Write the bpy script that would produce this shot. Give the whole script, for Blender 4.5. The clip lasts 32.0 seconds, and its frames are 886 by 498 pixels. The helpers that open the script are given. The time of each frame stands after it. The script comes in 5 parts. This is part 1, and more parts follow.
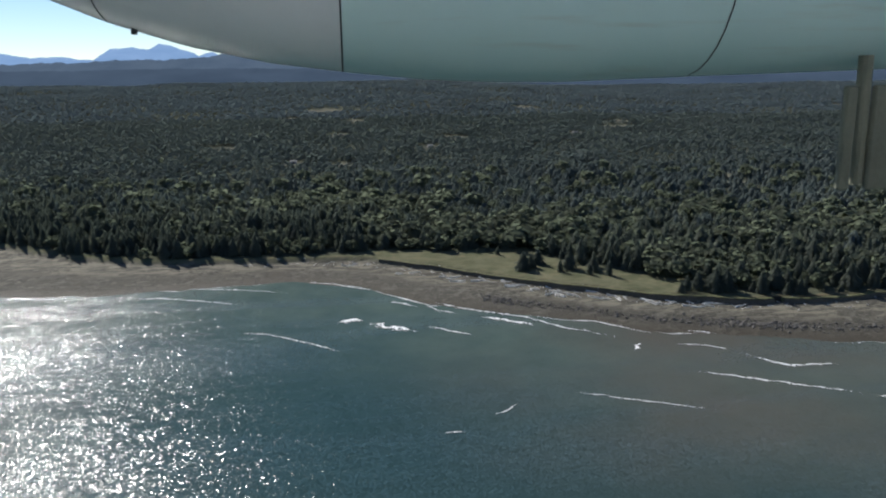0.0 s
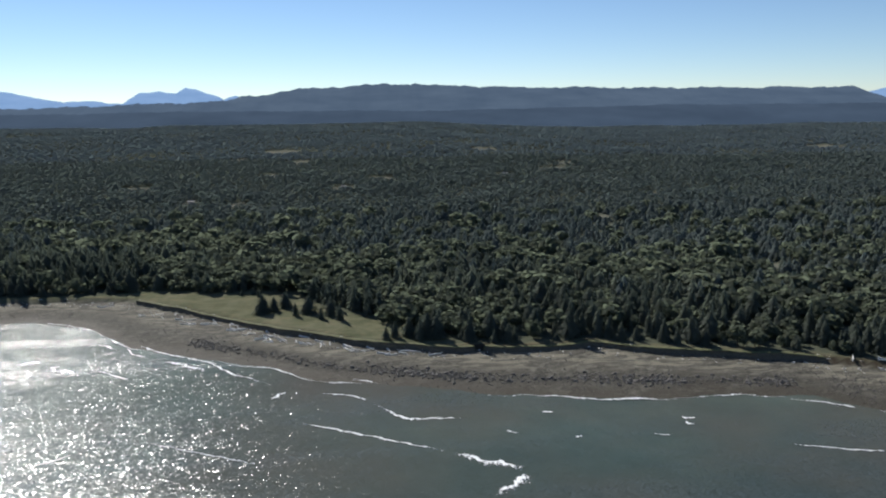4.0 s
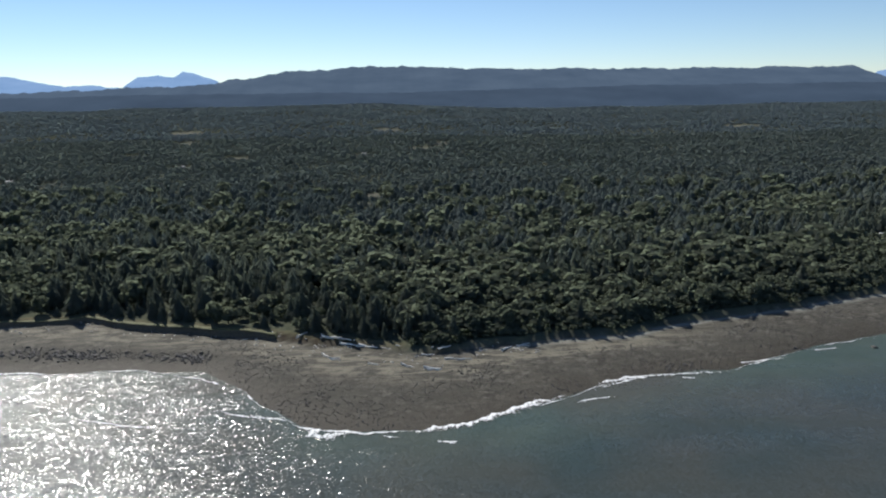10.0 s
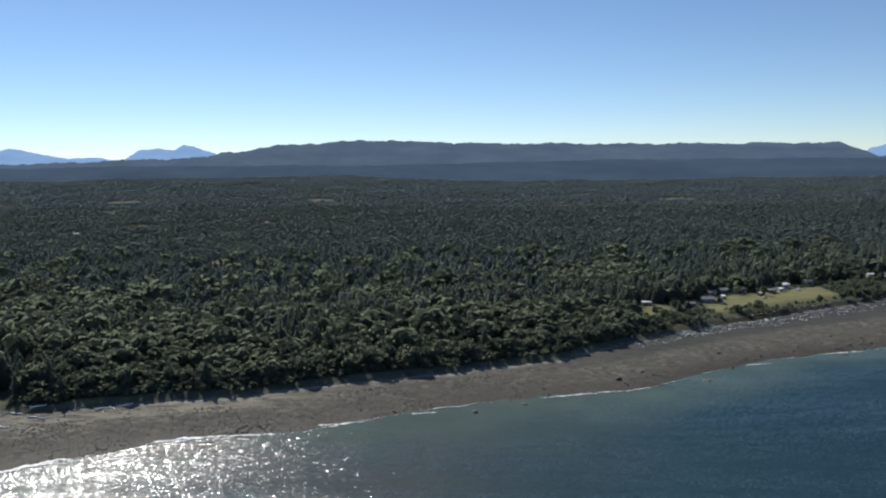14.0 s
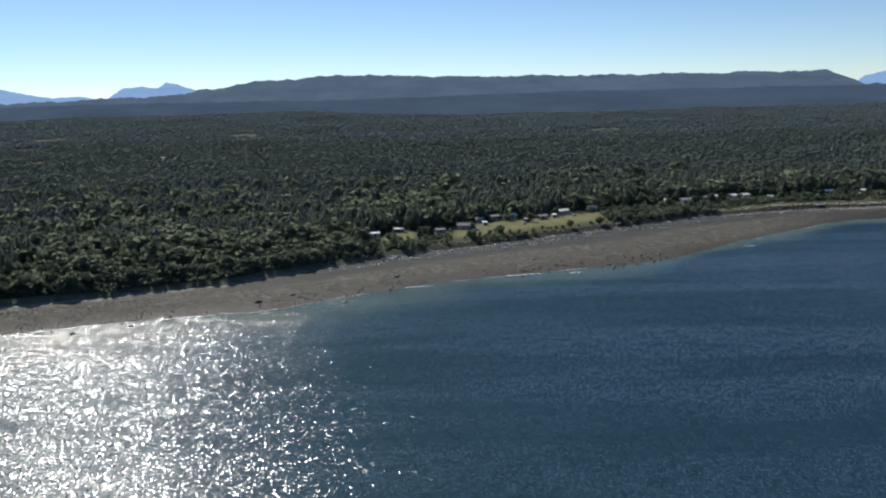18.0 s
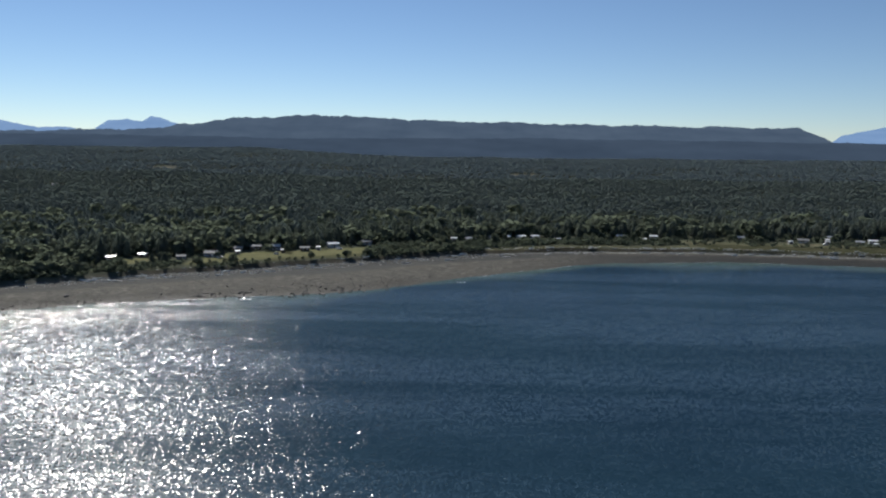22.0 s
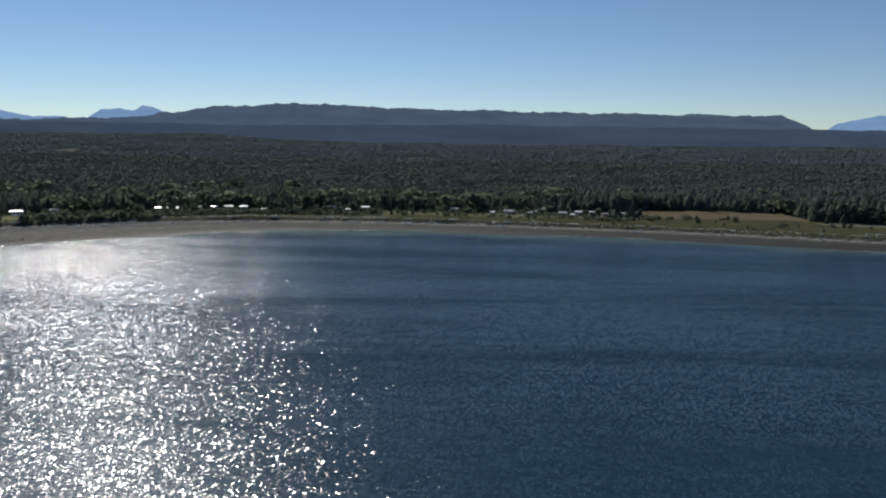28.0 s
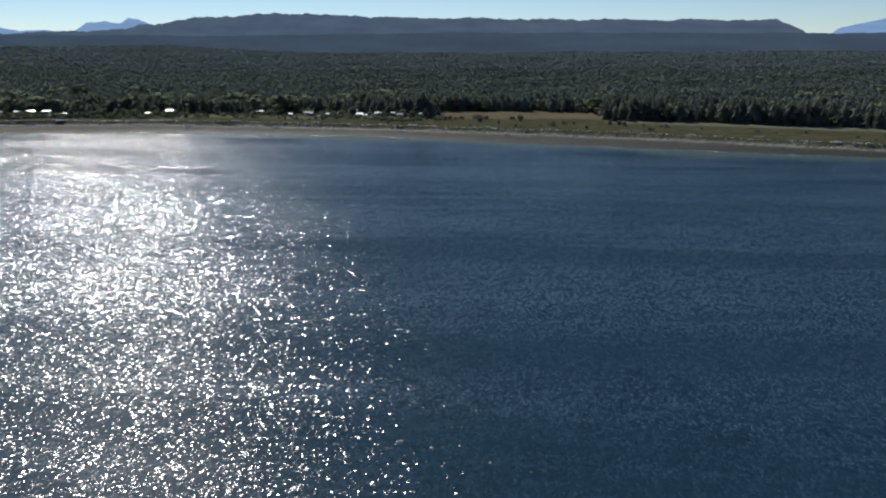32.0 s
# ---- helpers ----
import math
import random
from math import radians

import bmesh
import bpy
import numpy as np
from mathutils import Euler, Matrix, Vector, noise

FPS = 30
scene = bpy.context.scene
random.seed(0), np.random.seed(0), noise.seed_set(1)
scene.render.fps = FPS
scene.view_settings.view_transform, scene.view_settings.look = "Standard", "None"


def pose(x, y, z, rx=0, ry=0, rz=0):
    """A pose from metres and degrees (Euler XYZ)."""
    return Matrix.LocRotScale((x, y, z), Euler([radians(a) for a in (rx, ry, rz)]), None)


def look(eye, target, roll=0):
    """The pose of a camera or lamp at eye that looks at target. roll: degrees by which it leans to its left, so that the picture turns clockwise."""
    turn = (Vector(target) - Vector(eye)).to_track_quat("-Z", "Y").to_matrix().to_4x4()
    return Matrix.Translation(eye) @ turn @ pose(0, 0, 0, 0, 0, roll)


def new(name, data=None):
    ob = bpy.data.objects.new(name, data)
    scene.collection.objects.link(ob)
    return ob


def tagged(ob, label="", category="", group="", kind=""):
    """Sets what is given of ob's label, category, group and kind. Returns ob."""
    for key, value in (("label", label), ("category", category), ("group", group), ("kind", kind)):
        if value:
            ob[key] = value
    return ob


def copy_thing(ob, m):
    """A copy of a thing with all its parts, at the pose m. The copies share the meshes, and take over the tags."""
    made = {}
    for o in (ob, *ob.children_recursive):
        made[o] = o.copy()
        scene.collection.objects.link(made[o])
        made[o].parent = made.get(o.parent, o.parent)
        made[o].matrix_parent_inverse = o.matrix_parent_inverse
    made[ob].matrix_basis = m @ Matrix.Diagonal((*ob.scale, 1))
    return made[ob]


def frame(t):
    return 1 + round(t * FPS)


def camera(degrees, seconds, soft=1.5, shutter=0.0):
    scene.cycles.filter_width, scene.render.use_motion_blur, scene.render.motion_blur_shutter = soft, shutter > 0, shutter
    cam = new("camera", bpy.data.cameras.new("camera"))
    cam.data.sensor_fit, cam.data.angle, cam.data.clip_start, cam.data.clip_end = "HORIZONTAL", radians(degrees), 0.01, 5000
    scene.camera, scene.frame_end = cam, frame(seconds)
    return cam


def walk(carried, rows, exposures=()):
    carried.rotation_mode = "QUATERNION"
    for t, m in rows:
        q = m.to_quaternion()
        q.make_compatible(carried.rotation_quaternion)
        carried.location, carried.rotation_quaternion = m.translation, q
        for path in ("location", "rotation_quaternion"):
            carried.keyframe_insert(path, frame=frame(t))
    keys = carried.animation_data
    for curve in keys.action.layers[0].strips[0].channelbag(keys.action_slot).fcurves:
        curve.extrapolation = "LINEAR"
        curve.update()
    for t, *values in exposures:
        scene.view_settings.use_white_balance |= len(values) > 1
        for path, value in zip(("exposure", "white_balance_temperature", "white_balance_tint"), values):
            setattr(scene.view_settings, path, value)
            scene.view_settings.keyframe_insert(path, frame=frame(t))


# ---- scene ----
# ---- camera and its flight ----
cam = camera(58.6, 32.0, soft=2.1)
ROWS = [
    (0.0, 0.00, -0.00, 108.38, -7.07, -13.43, 0.70),
    (0.5, 19.00, -0.29, 108.00, -6.51, -13.10, 0.80),
    (1.0, 38.00, -0.59, 107.60, -6.09, -12.64, 0.85),
    (1.5, 57.00, -0.92, 107.16, -5.69, -12.09, 0.87),
    (2.0, 76.00, -1.27, 106.69, -5.18, -11.72, 0.87),
    (2.5, 95.00, -1.64, 106.20, -4.70, -11.21, 0.70),
    (4.5, 171.00, -3.25, 103.96, -3.78, -10.36, 0.95),
    (5.0, 190.00, -3.68, 103.33, -3.81, -10.50, 0.96),
    (5.5, 209.00, -4.12, 102.69, -3.69, -10.97, 1.11),
    (6.0, 228.00, -4.56, 102.02, -3.34, -11.14, 1.17),
    (6.5, 247.00, -5.01, 101.32, -2.87, -11.01, 1.27),
    (7.0, 266.00, -5.47, 100.61, -2.43, -10.41, 1.39),
    (7.5, 285.00, -5.92, 99.87, -2.33, -10.35, 1.65),
    (8.0, 304.00, -6.38, 99.12, -2.42, -10.35, 1.67),
    (8.5, 323.00, -6.83, 98.34, -2.61, -10.53, 1.79),
    (9.0, 342.00, -7.28, 97.55, -2.44, -10.84, 1.85),
    (9.5, 361.00, -7.72, 96.73, -1.87, -11.21, 1.19),
    (10.0, 380.00, -8.16, 95.90, -1.34, -11.53, 1.19),
    (10.5, 399.00, -8.59, 95.05, -1.13, -11.09, 0.95),
    (11.0, 418.00, -9.01, 94.18, -1.20, -10.52, 1.18),
    (11.5, 437.00, -9.42, 93.30, -1.27, -10.19, 1.40),
    (12.0, 456.00, -9.81, 92.40, -1.37, -10.26, 1.66),
    (12.5, 475.00, -10.19, 91.49, -1.32, -10.27, 1.84),
    (13.0, 494.00, -10.55, 90.56, -0.43, -9.07, 1.94),
    (13.5, 513.00, -10.90, 89.62, 0.01, -5.66, 0.73),
    (15.5, 589.00, -12.06, 85.74, 0.73, -10.37, 1.99),
    (16.0, 608.00, -12.29, 84.74, 0.89, -11.31, 2.10),
    (16.5, 627.00, -12.49, 83.73, 0.81, -12.37, 0.84),
    (17.0, 646.00, -12.66, 82.72, 0.81, -11.77, 1.42),
    (17.5, 665.00, -12.80, 81.69, 0.86, -11.21, 1.65),
    (18.0, 684.00, -12.91, 80.66, 0.88, -10.80, 1.67),
    (18.5, 703.00, -12.99, 79.62, 0.93, -8.02, 1.46),
    (19.0, 722.00, -13.02, 78.58, 0.96, -7.08, 1.56),
    (19.5, 741.00, -13.02, 77.53, 1.25, -6.62, 1.52),
    (20.0, 760.00, -12.98, 76.47, 1.33, -6.48, 1.08),
    (20.5, 779.00, -12.90, 75.41, 1.38, -7.17, 0.91),
    (21.0, 798.00, -12.78, 74.34, 1.34, -7.46, 0.42),
    (21.5, 817.00, -12.61, 73.28, 1.32, -7.55, -0.10),
    (22.0, 836.00, -12.39, 72.21, 1.37, -7.60, -0.53),
    (22.5, 855.00, -12.13, 71.14, 1.42, -7.83, -0.45),
    (23.0, 874.00, -11.82, 70.06, 1.55, -8.44, -0.28),
    (23.5, 893.00, -11.46, 68.99, 1.68, -8.96, -0.34),
    (24.0, 912.00, -11.04, 67.92, 1.85, -9.15, -0.61),
    (24.5, 931.00, -10.58, 66.85, 2.06, -9.20, -0.93),
    (25.0, 950.00, -10.05, 65.78, 2.25, -9.29, -1.13),
    (25.5, 969.00, -9.47, 64.71, 2.44, -8.90, -1.12),
    (27.5, 1045.00, -6.53, 60.47, 3.08, -8.01, -0.66),
    (28.0, 1064.00, -5.64, 59.42, 3.26, -8.24, -0.50),
    (28.5, 1083.00, -4.68, 58.38, 3.49, -8.23, -0.52),
    (29.0, 1102.00, -3.65, 57.35, 3.75, -7.98, -0.73),
    (29.5, 1121.00, -2.55, 56.32, 3.92, -7.66, -0.90),
    (30.0, 1140.00, -1.38, 55.30, 4.07, -7.31, -0.90),
    (30.5, 1159.00, -0.13, 54.29, 4.14, -6.97, -0.82),
    (31.0, 1178.00, 1.19, 53.29, 4.11, -7.69, -0.60),
    (31.5, 1197.00, 2.59, 52.29, 4.26, -10.83, -0.13),
    (32.0, 1216.00, 4.06, 51.31, 4.46, -14.43, 0.23),
]
walk(cam, [(t, pose(x, y, z, 90 + pitch, roll, yaw)) for t, x, y, z, yaw, pitch, roll in ROWS],
     exposures=[(0.0, 0.93, 6550, 10.0), (18.0, 0.93, 6550, 10.0), (19.0, 0.8, 6550, 10.0), (22.0, 0.64, 6550, 10.0), (25.0, 0.5, 6550, 10.0), (29.0, 0.44, 6550, 10.0), (32.0, 0.6, 6550, 10.0)])

# ---- sky and sun: a clear morning, sun ahead and to the left of the flight ----
SUN_LEFT, SUN_UP = 28.0, 33.0
world = bpy.data.worlds.new("sky")
scene.world = world
world.use_nodes = True
wn = world.node_tree.nodes
sky = wn.new("ShaderNodeTexSky")
sky.sky_type = "NISHITA"
sky.sun_disc = False
sky.sun_elevation = radians(SUN_UP)
sky.sun_rotation = radians(-SUN_LEFT)
sky.altitude = 50.0
sky.air_density = 0.7
sky.dust_density = 0.0
sky.ozone_density = 4.0
wn["Background"].inputs["Strength"].default_value = 0.054
world.node_tree.links.new(sky.outputs["Color"], wn["Background"].inputs["Color"])
sun_data = bpy.data.lights.new("sun", "SUN")
sun_data.energy, sun_data.angle, sun_data.color = 3.4, radians(0.6), (1.0, 0.97, 0.92)
sun = new("sun", sun_data)
sun_from = Vector((-math.sin(radians(SUN_LEFT)) * math.cos(radians(SUN_UP)),
                   math.cos(radians(SUN_LEFT)) * math.cos(radians(SUN_UP)), math.sin(radians(SUN_UP))))
sun.matrix_world = look(sun_from * 500 + Vector((600, 300, 0)), (600, 300, 0))
tagged(sun, "low morning sun", "sun", kind="structure")


# ---- materials ----
class Mat:
    """A node material with short ways to add nodes."""

    def __init__(self, name, rough=0.8, metal=0.0, spec=0.5):
        self.m = bpy.data.materials.new(name)
        self.m.use_nodes = True
        self.t = self.m.node_tree
        self.b = self.t.nodes["Principled BSDF"]
        self.b.inputs["Roughness"].default_value = rough
        self.b.inputs["Metallic"].default_value = metal
        self.b.inputs["Specular IOR Level"].default_value = spec

    def node(self, kind, **inputs):
        n = self.t.nodes.new(kind)
        for k, v in inputs.items():
            k = k.replace("_", " ")
            if hasattr(v, "is_linked"):
                self.t.links.new(v, n.inputs[k])
            else:
                n.inputs[k].default_value = v
        return n

    def link(self, a, socket):
        self.t.links.new(a, self.b.inputs[socket])

    def where(self, sx=1.0, sy=1.0, sz=1.0, obj=False):
        if obj:
            src = self.node("ShaderNodeTexCoord").outputs["Object"]
        else:
            src = self.node("ShaderNodeNewGeometry").outputs["Position"]
        n = self.node("ShaderNodeMapping", Vector=src)
        n.inputs["Scale"].default_value = (sx, sy, sz)
        return n.outputs["Vector"]

    def noise(self, vec, scale, detail=4.0, rough=0.55, dist=0.0):
        return self.node("ShaderNodeTexNoise", Vector=vec, Scale=scale, Detail=detail, Roughness=rough, Distortion=dist).outputs["Fac"]

    def ramp(self, fac, *stops):
        n = self.node("ShaderNodeValToRGB", Fac=fac)
        e = n.color_ramp.elements
        while len(e) < len(stops):
            e.new(0.5)
        for el, (p, c) in zip(e, stops):
            el.position = p
            el.color = (*c, 1) if len(c) == 3 else c
        return n.outputs["Color"]

    def mask(self, fac, lo, hi):
        n = self.node("ShaderNodeMapRange")
        n.interpolation_type = "SMOOTHSTEP"
        self.t.links.new(fac, n.inputs["Value"])
        n.inputs["From Min"].default_value, n.inputs["From Max"].default_value = lo, hi
        return n.outputs["Result"]

    def mix(self, fac, a, b, kind="MIX"):
        n = self.t.nodes.new("ShaderNodeMix")
        n.data_type, n.blend_type = "RGBA", kind
        for sock, v in ((n.inputs[0], fac), (n.inputs[6], a), (n.inputs[7], b)):
            if hasattr(v, "is_linked"):
                self.t.links.new(v, sock)
            elif isinstance(v, tuple):
                sock.default_value = (*v, 1)
            else:
                sock.default_value = v
        return n.outputs[2]

    def math(self, op, a, b=0.0):
        n = self.t.nodes.new("ShaderNodeMath")
        n.operation = op
        for sock, v in zip(n.inputs, (a, b)):
            if hasattr(v, "is_linked"):
                self.t.links.new(v, sock)
            else:
                sock.default_value = v
        return n.outputs[0]

    def attr(self, name):
        n = self.t.nodes.new("ShaderNodeAttribute")
        n.attribute_name = name
        return n.outputs["Fac"]

    def bump(self, height, strength=0.5, distance=0.1, chain=None):
        n = self.node("ShaderNodeBump", Height=height, Strength=strength, Distance=distance)
        if chain is not None:
            self.t.links.new(chain, n.inputs["Normal"])
        self.link(n.outputs["Normal"], "Normal")
        return n.outputs["Normal"]

    def island(self):
        return self.node("ShaderNodeNewGeometry").outputs["Random Per Island"]

    def each(self):
        return self.node("ShaderNodeObjectInfo").outputs["Random"]


def paint(name, col, rough=0.7, metal=0.0, vary=0.25, scale=1.5, bump=0.2, spec=0.4):
    """Weathered paint, timber, metal or stone of one base colour, with stains and grain."""
    m = Mat(name, rough, metal, spec)
    p = m.where()
    big = m.noise(p, scale, 5)
    fine = m.noise(p, scale * 14, 3)
    dark = tuple(c * (1 - vary) for c in col)
    light = tuple(min(1.0, c * (1 + vary * 0.6)) for c in col)
    c = m.ramp(big, (0.3, dark), (0.7, light))
    c = m.mix(0.25, c, m.ramp(fine, (0.3, dark), (0.75, light)))
    c = m.mix(0.3, c, m.ramp(m.each(), (0.0, dark), (1.0, light)))
    m.link(c, "Base Color")
    m.bump(fine, bump, 0.02)
    return m.m


def make_ground():
    m = Mat("shore_and_forest_floor", 0.92, 0.0, 0.25)
    p = m.where()
    n1, n2, n3 = m.noise(p, 0.02, 5), m.noise(p, 0.25, 6, 0.65), m.noise(p, 2.2, 4, 0.7)
    streak = m.noise(m.where(0.05, 0.4, 1.0), 1.0, 5, 0.6)
    n4 = m.noise(p, 0.06, 6, 0.62, 0.6)
    sand = m.ramp(n1, (0.35, (0.078, 0.072, 0.060)), (0.65, (0.108, 0.099, 0.083)))
    cobble = m.ramp(n3, (0.3, (0.048, 0.043, 0.039)), (0.52, (0.078, 0.069, 0.060)), (0.8, (0.185, 0.165, 0.143)))
    beach = m.mix(m.mask(n2, 0.36, 0.6), sand, cobble)
    beach = m.mix(m.math("MULTIPLY", m.mask(n4, 0.48, 0.62), 0.6), beach, (0.09, 0.075, 0.062))
    beach = m.mix(m.math("MULTIPLY", m.mask(streak, 0.5, 0.62), 0.6), beach, (0.115, 0.105, 0.095))
    for size, much in ((1.3, 0.55), (0.45, 0.4)):
        v = m.node("ShaderNodeTexVoronoi", Vector=m.where(0.8, 1.0, 1.0), Scale=size)
        grey = m.math("MULTIPLY", v.outputs["Color"], 1.0)
        beach = m.mix(m.math("MULTIPLY", m.mask(m.noise(p, 0.09, 5, 0.65), 0.36, 0.6), much), beach, m.ramp(grey, (0.25, (0.030, 0.027, 0.025)), (0.55, (0.085, 0.075, 0.066)), (0.8, (0.21, 0.19, 0.165))))
    beach = m.mix(m.math("MULTIPLY", m.attr("wet"), 0.7), beach, (0.055, 0.044, 0.034))
    beach = m.mix(m.math("MULTIPLY", m.attr("reef"), m.mask(n3, 0.4, 0.6)), beach, (0.045, 0.04, 0.034))
    pale = m.ramp(n3, (0.3, (0.17, 0.145, 0.115)), (0.7, (0.25, 0.222, 0.185)))
    beach = m.mix(m.math("MULTIPLY", m.attr("upper"), m.mask(m.noise(m.where(0.06, 0.22, 1.0), 1.0, 6, 0.65, 1.0), 0.45, 0.58)), beach, pale)
    beach = m.mix(m.math("MULTIPLY", m.attr("shingle"), m.mask(streak, 0.24, 0.44)), beach, m.ramp(streak, (0.42, (0.062, 0.061, 0.060)), (0.62, (0.038, 0.0375, 0.037))))
    beach = m.mix(m.math("MULTIPLY", m.attr("lower"), 0.85), beach, m.ramp(n3, (0.3, (0.026, 0.025, 0.025)), (0.75, (0.042, 0.041, 0.040))))
    beach = m.mix(m.math("MULTIPLY", m.attr("crest"), m.mask(n2, 0.30, 0.5)), beach, (0.30, 0.288, 0.265))
    beach = m.mix(1.0, beach, (0.87, 0.92, 0.87), "MULTIPLY")
    grass = m.ramp(m.noise(p, 0.09, 6, 0.6), (0.3, (0.074, 0.083, 0.050)), (0.5, (0.112, 0.117, 0.074)), (0.72, (0.160, 0.154, 0.102)))
    grass = m.mix(m.mask(m.noise(m.where(0.12, 0.3, 1.0), 1.0, 6, 0.7, 0.8), 0.48, 0.68), grass, (0.17, 0.148, 0.095))
    grass = m.mix(m.mask(n3, 0.55, 0.75), grass, (0.09, 0.095, 0.03))
    dry = m.ramp(m.noise(m.where(0.08, 0.3, 1.0), 1.0, 6, 0.65), (0.3, (0.092, 0.078, 0.051)), (0.7, (0.146, 0.122, 0.082)))
    grass = m.mix(m.attr("dry"), grass, dry)
    mown = m.ramp(m.noise(m.where(0.1, 0.25, 1.0), 1.0, 5, 0.6, 0.6), (0.3, (0.120, 0.126, 0.062)), (0.7, (0.215, 0.205, 0.110)))
    grass = m.mix(m.math("MULTIPLY", m.attr("mown"), 0.8), grass, mown)
    grass = m.mix(m.math("MULTIPLY", m.attr("stubble"), 0.8), grass, (0.135, 0.135, 0.112))
    dune = m.ramp(m.noise(m.where(0.10, 0.3, 1.0), 1.0, 6, 0.65, 0.8), (0.34, (0.034, 0.040, 0.022)), (0.5, (0.058, 0.060, 0.034)), (0.68, (0.112, 0.100, 0.070)))
    grass = m.mix(m.attr("dune"), grass, dune)
    floor = m.ramp(n2, (0.3, (0.060, 0.066, 0.048)), (0.6, (0.085, 0.092, 0.066)), (0.85, (0.11, 0.108, 0.08)))
    c = m.mix(m.attr("grass"), floor, grass)
    c = m.mix(m.attr("beach"), c, beach)
    c = m.mix(m.attr("scarp"), c, m.ramp(n3, (0.3, (0.030, 0.024, 0.018)), (0.8, (0.075, 0.058, 0.040))))
    m.link(c, "Base Color")
    rough = m.math("SUBTRACT", 0.95, m.math("MULTIPLY", m.attr("wet"), 0.16))
    m.link(rough, "Roughness")
    m.link(m.math("MULTIPLY", m.attr("beach"), 0.12), "Specular IOR Level")
    a = m.bump(n2, 0.5, 0.35)
    m.bump(n3, 0.7, 0.12, a)
    return m.m


def make_sea():
    m = Mat("sea_water", 0.15, 0.0, 0.2)
    m.b.inputs["IOR"].default_value = 1.33
    m.b.inputs["Coat Weight"].default_value = 0.08
    m.b.inputs["Coat Roughness"].default_value = 0.42
    m.b.inputs["Coat IOR"].default_value = 1.33
    p = m.where()
    patch = m.noise(p, 0.012, 4, 0.6)
    deep = m.ramp(patch, (0.3, (0.010, 0.028, 0.047)), (0.7, (0.014, 0.037, 0.057)))
    shoal = m.ramp(m.noise(p, 0.04, 5, 0.6), (0.3, (0.045, 0.074, 0.066)), (0.7, (0.082, 0.116, 0.098)))
    deep = m.mix(m.attr("teal"), deep, (0.020, 0.050, 0.053))
    c = m.mix(m.attr("shoal"), deep, shoal)
    # brown of stirred-up silt, partly a brown lens flare put into the water colour
    c = m.mix(m.math("MULTIPLY", m.attr("silt_and_flare"), m.mask(m.noise(p, 0.011, 3), 0.15, 0.85)), c, (0.084, 0.077, 0.062))
    m.link(c, "Base Color")
    w = m.where(0.6, 1.0, 1.0)
    slopes = None
    for kind, sx, sy, amp in (("Noise", 0.2, 0.38, 0.26), ("Noise", 0.8, 0.85, 0.31), ("Voronoi", 2.1, 1.3, 0.25), ("Voronoi", 3.8, 2.3, 0.34)):
        n = m.node("ShaderNodeTex" + kind, Vector=m.where(sx, sy, 1.0), Scale=1.0)
        cell = m.t.nodes.new("ShaderNodeVectorMath")
        cell.operation = "MULTIPLY_ADD"
        m.t.links.new(n.outputs["Color"], cell.inputs[0])
        cell.inputs[1].default_value, cell.inputs[2].default_value = (amp, amp, 0), (-amp / 2, -amp / 2, 0.25)
        if slopes is None:
            slopes = cell.outputs[0]
        else:
            both = m.t.nodes.new("ShaderNodeVectorMath")
            m.t.links.new(slopes, both.inputs[0])
            m.t.links.new(cell.outputs[0], both.inputs[1])
            slopes = both.outputs[0]
    norm = m.t.nodes.new("ShaderNodeVectorMath")
    norm.operation = "NORMALIZE"
    m.t.links.new(slopes, norm.inputs[0])
    facets = norm.outputs[0]
    swell = m.noise(m.where(0.25, 1.0, 1.0), 0.12, 3, 0.5, 0.4)
    chop = m.noise(w, 0.55, 4, 0.6, 0.6)
    streaks = m.noise(m.where(0.035, 0.22, 1.0), 1.0, 5, 0.6, 0.5)
    a = m.bump(swell, 0.1, 1.0, facets)
    b = m.bump(streaks, 0.12, 0.9, a)
    m.bump(chop, 0.04, 0.4, b)
    calm = m.node("ShaderNodeBsdfDiffuse", Color=c)
    bands = m.mask(m.noise(m.where(0.004, 0.028, 1.0), 1.0, 4, 0.6, 0.8), 0.38, 0.64)
    both = m.node("ShaderNodeMixShader", Fac=m.math("ADD", m.math("MULTIPLY", bands, 0.48), 0.14))
    m.t.links.new(m.b.outputs[0], both.inputs[1])
    m.t.links.new(calm.outputs[0], both.inputs[2])
    m.t.links.new(both.outputs[0], m.t.nodes["Material Output"].inputs["Surface"])
    return m.m


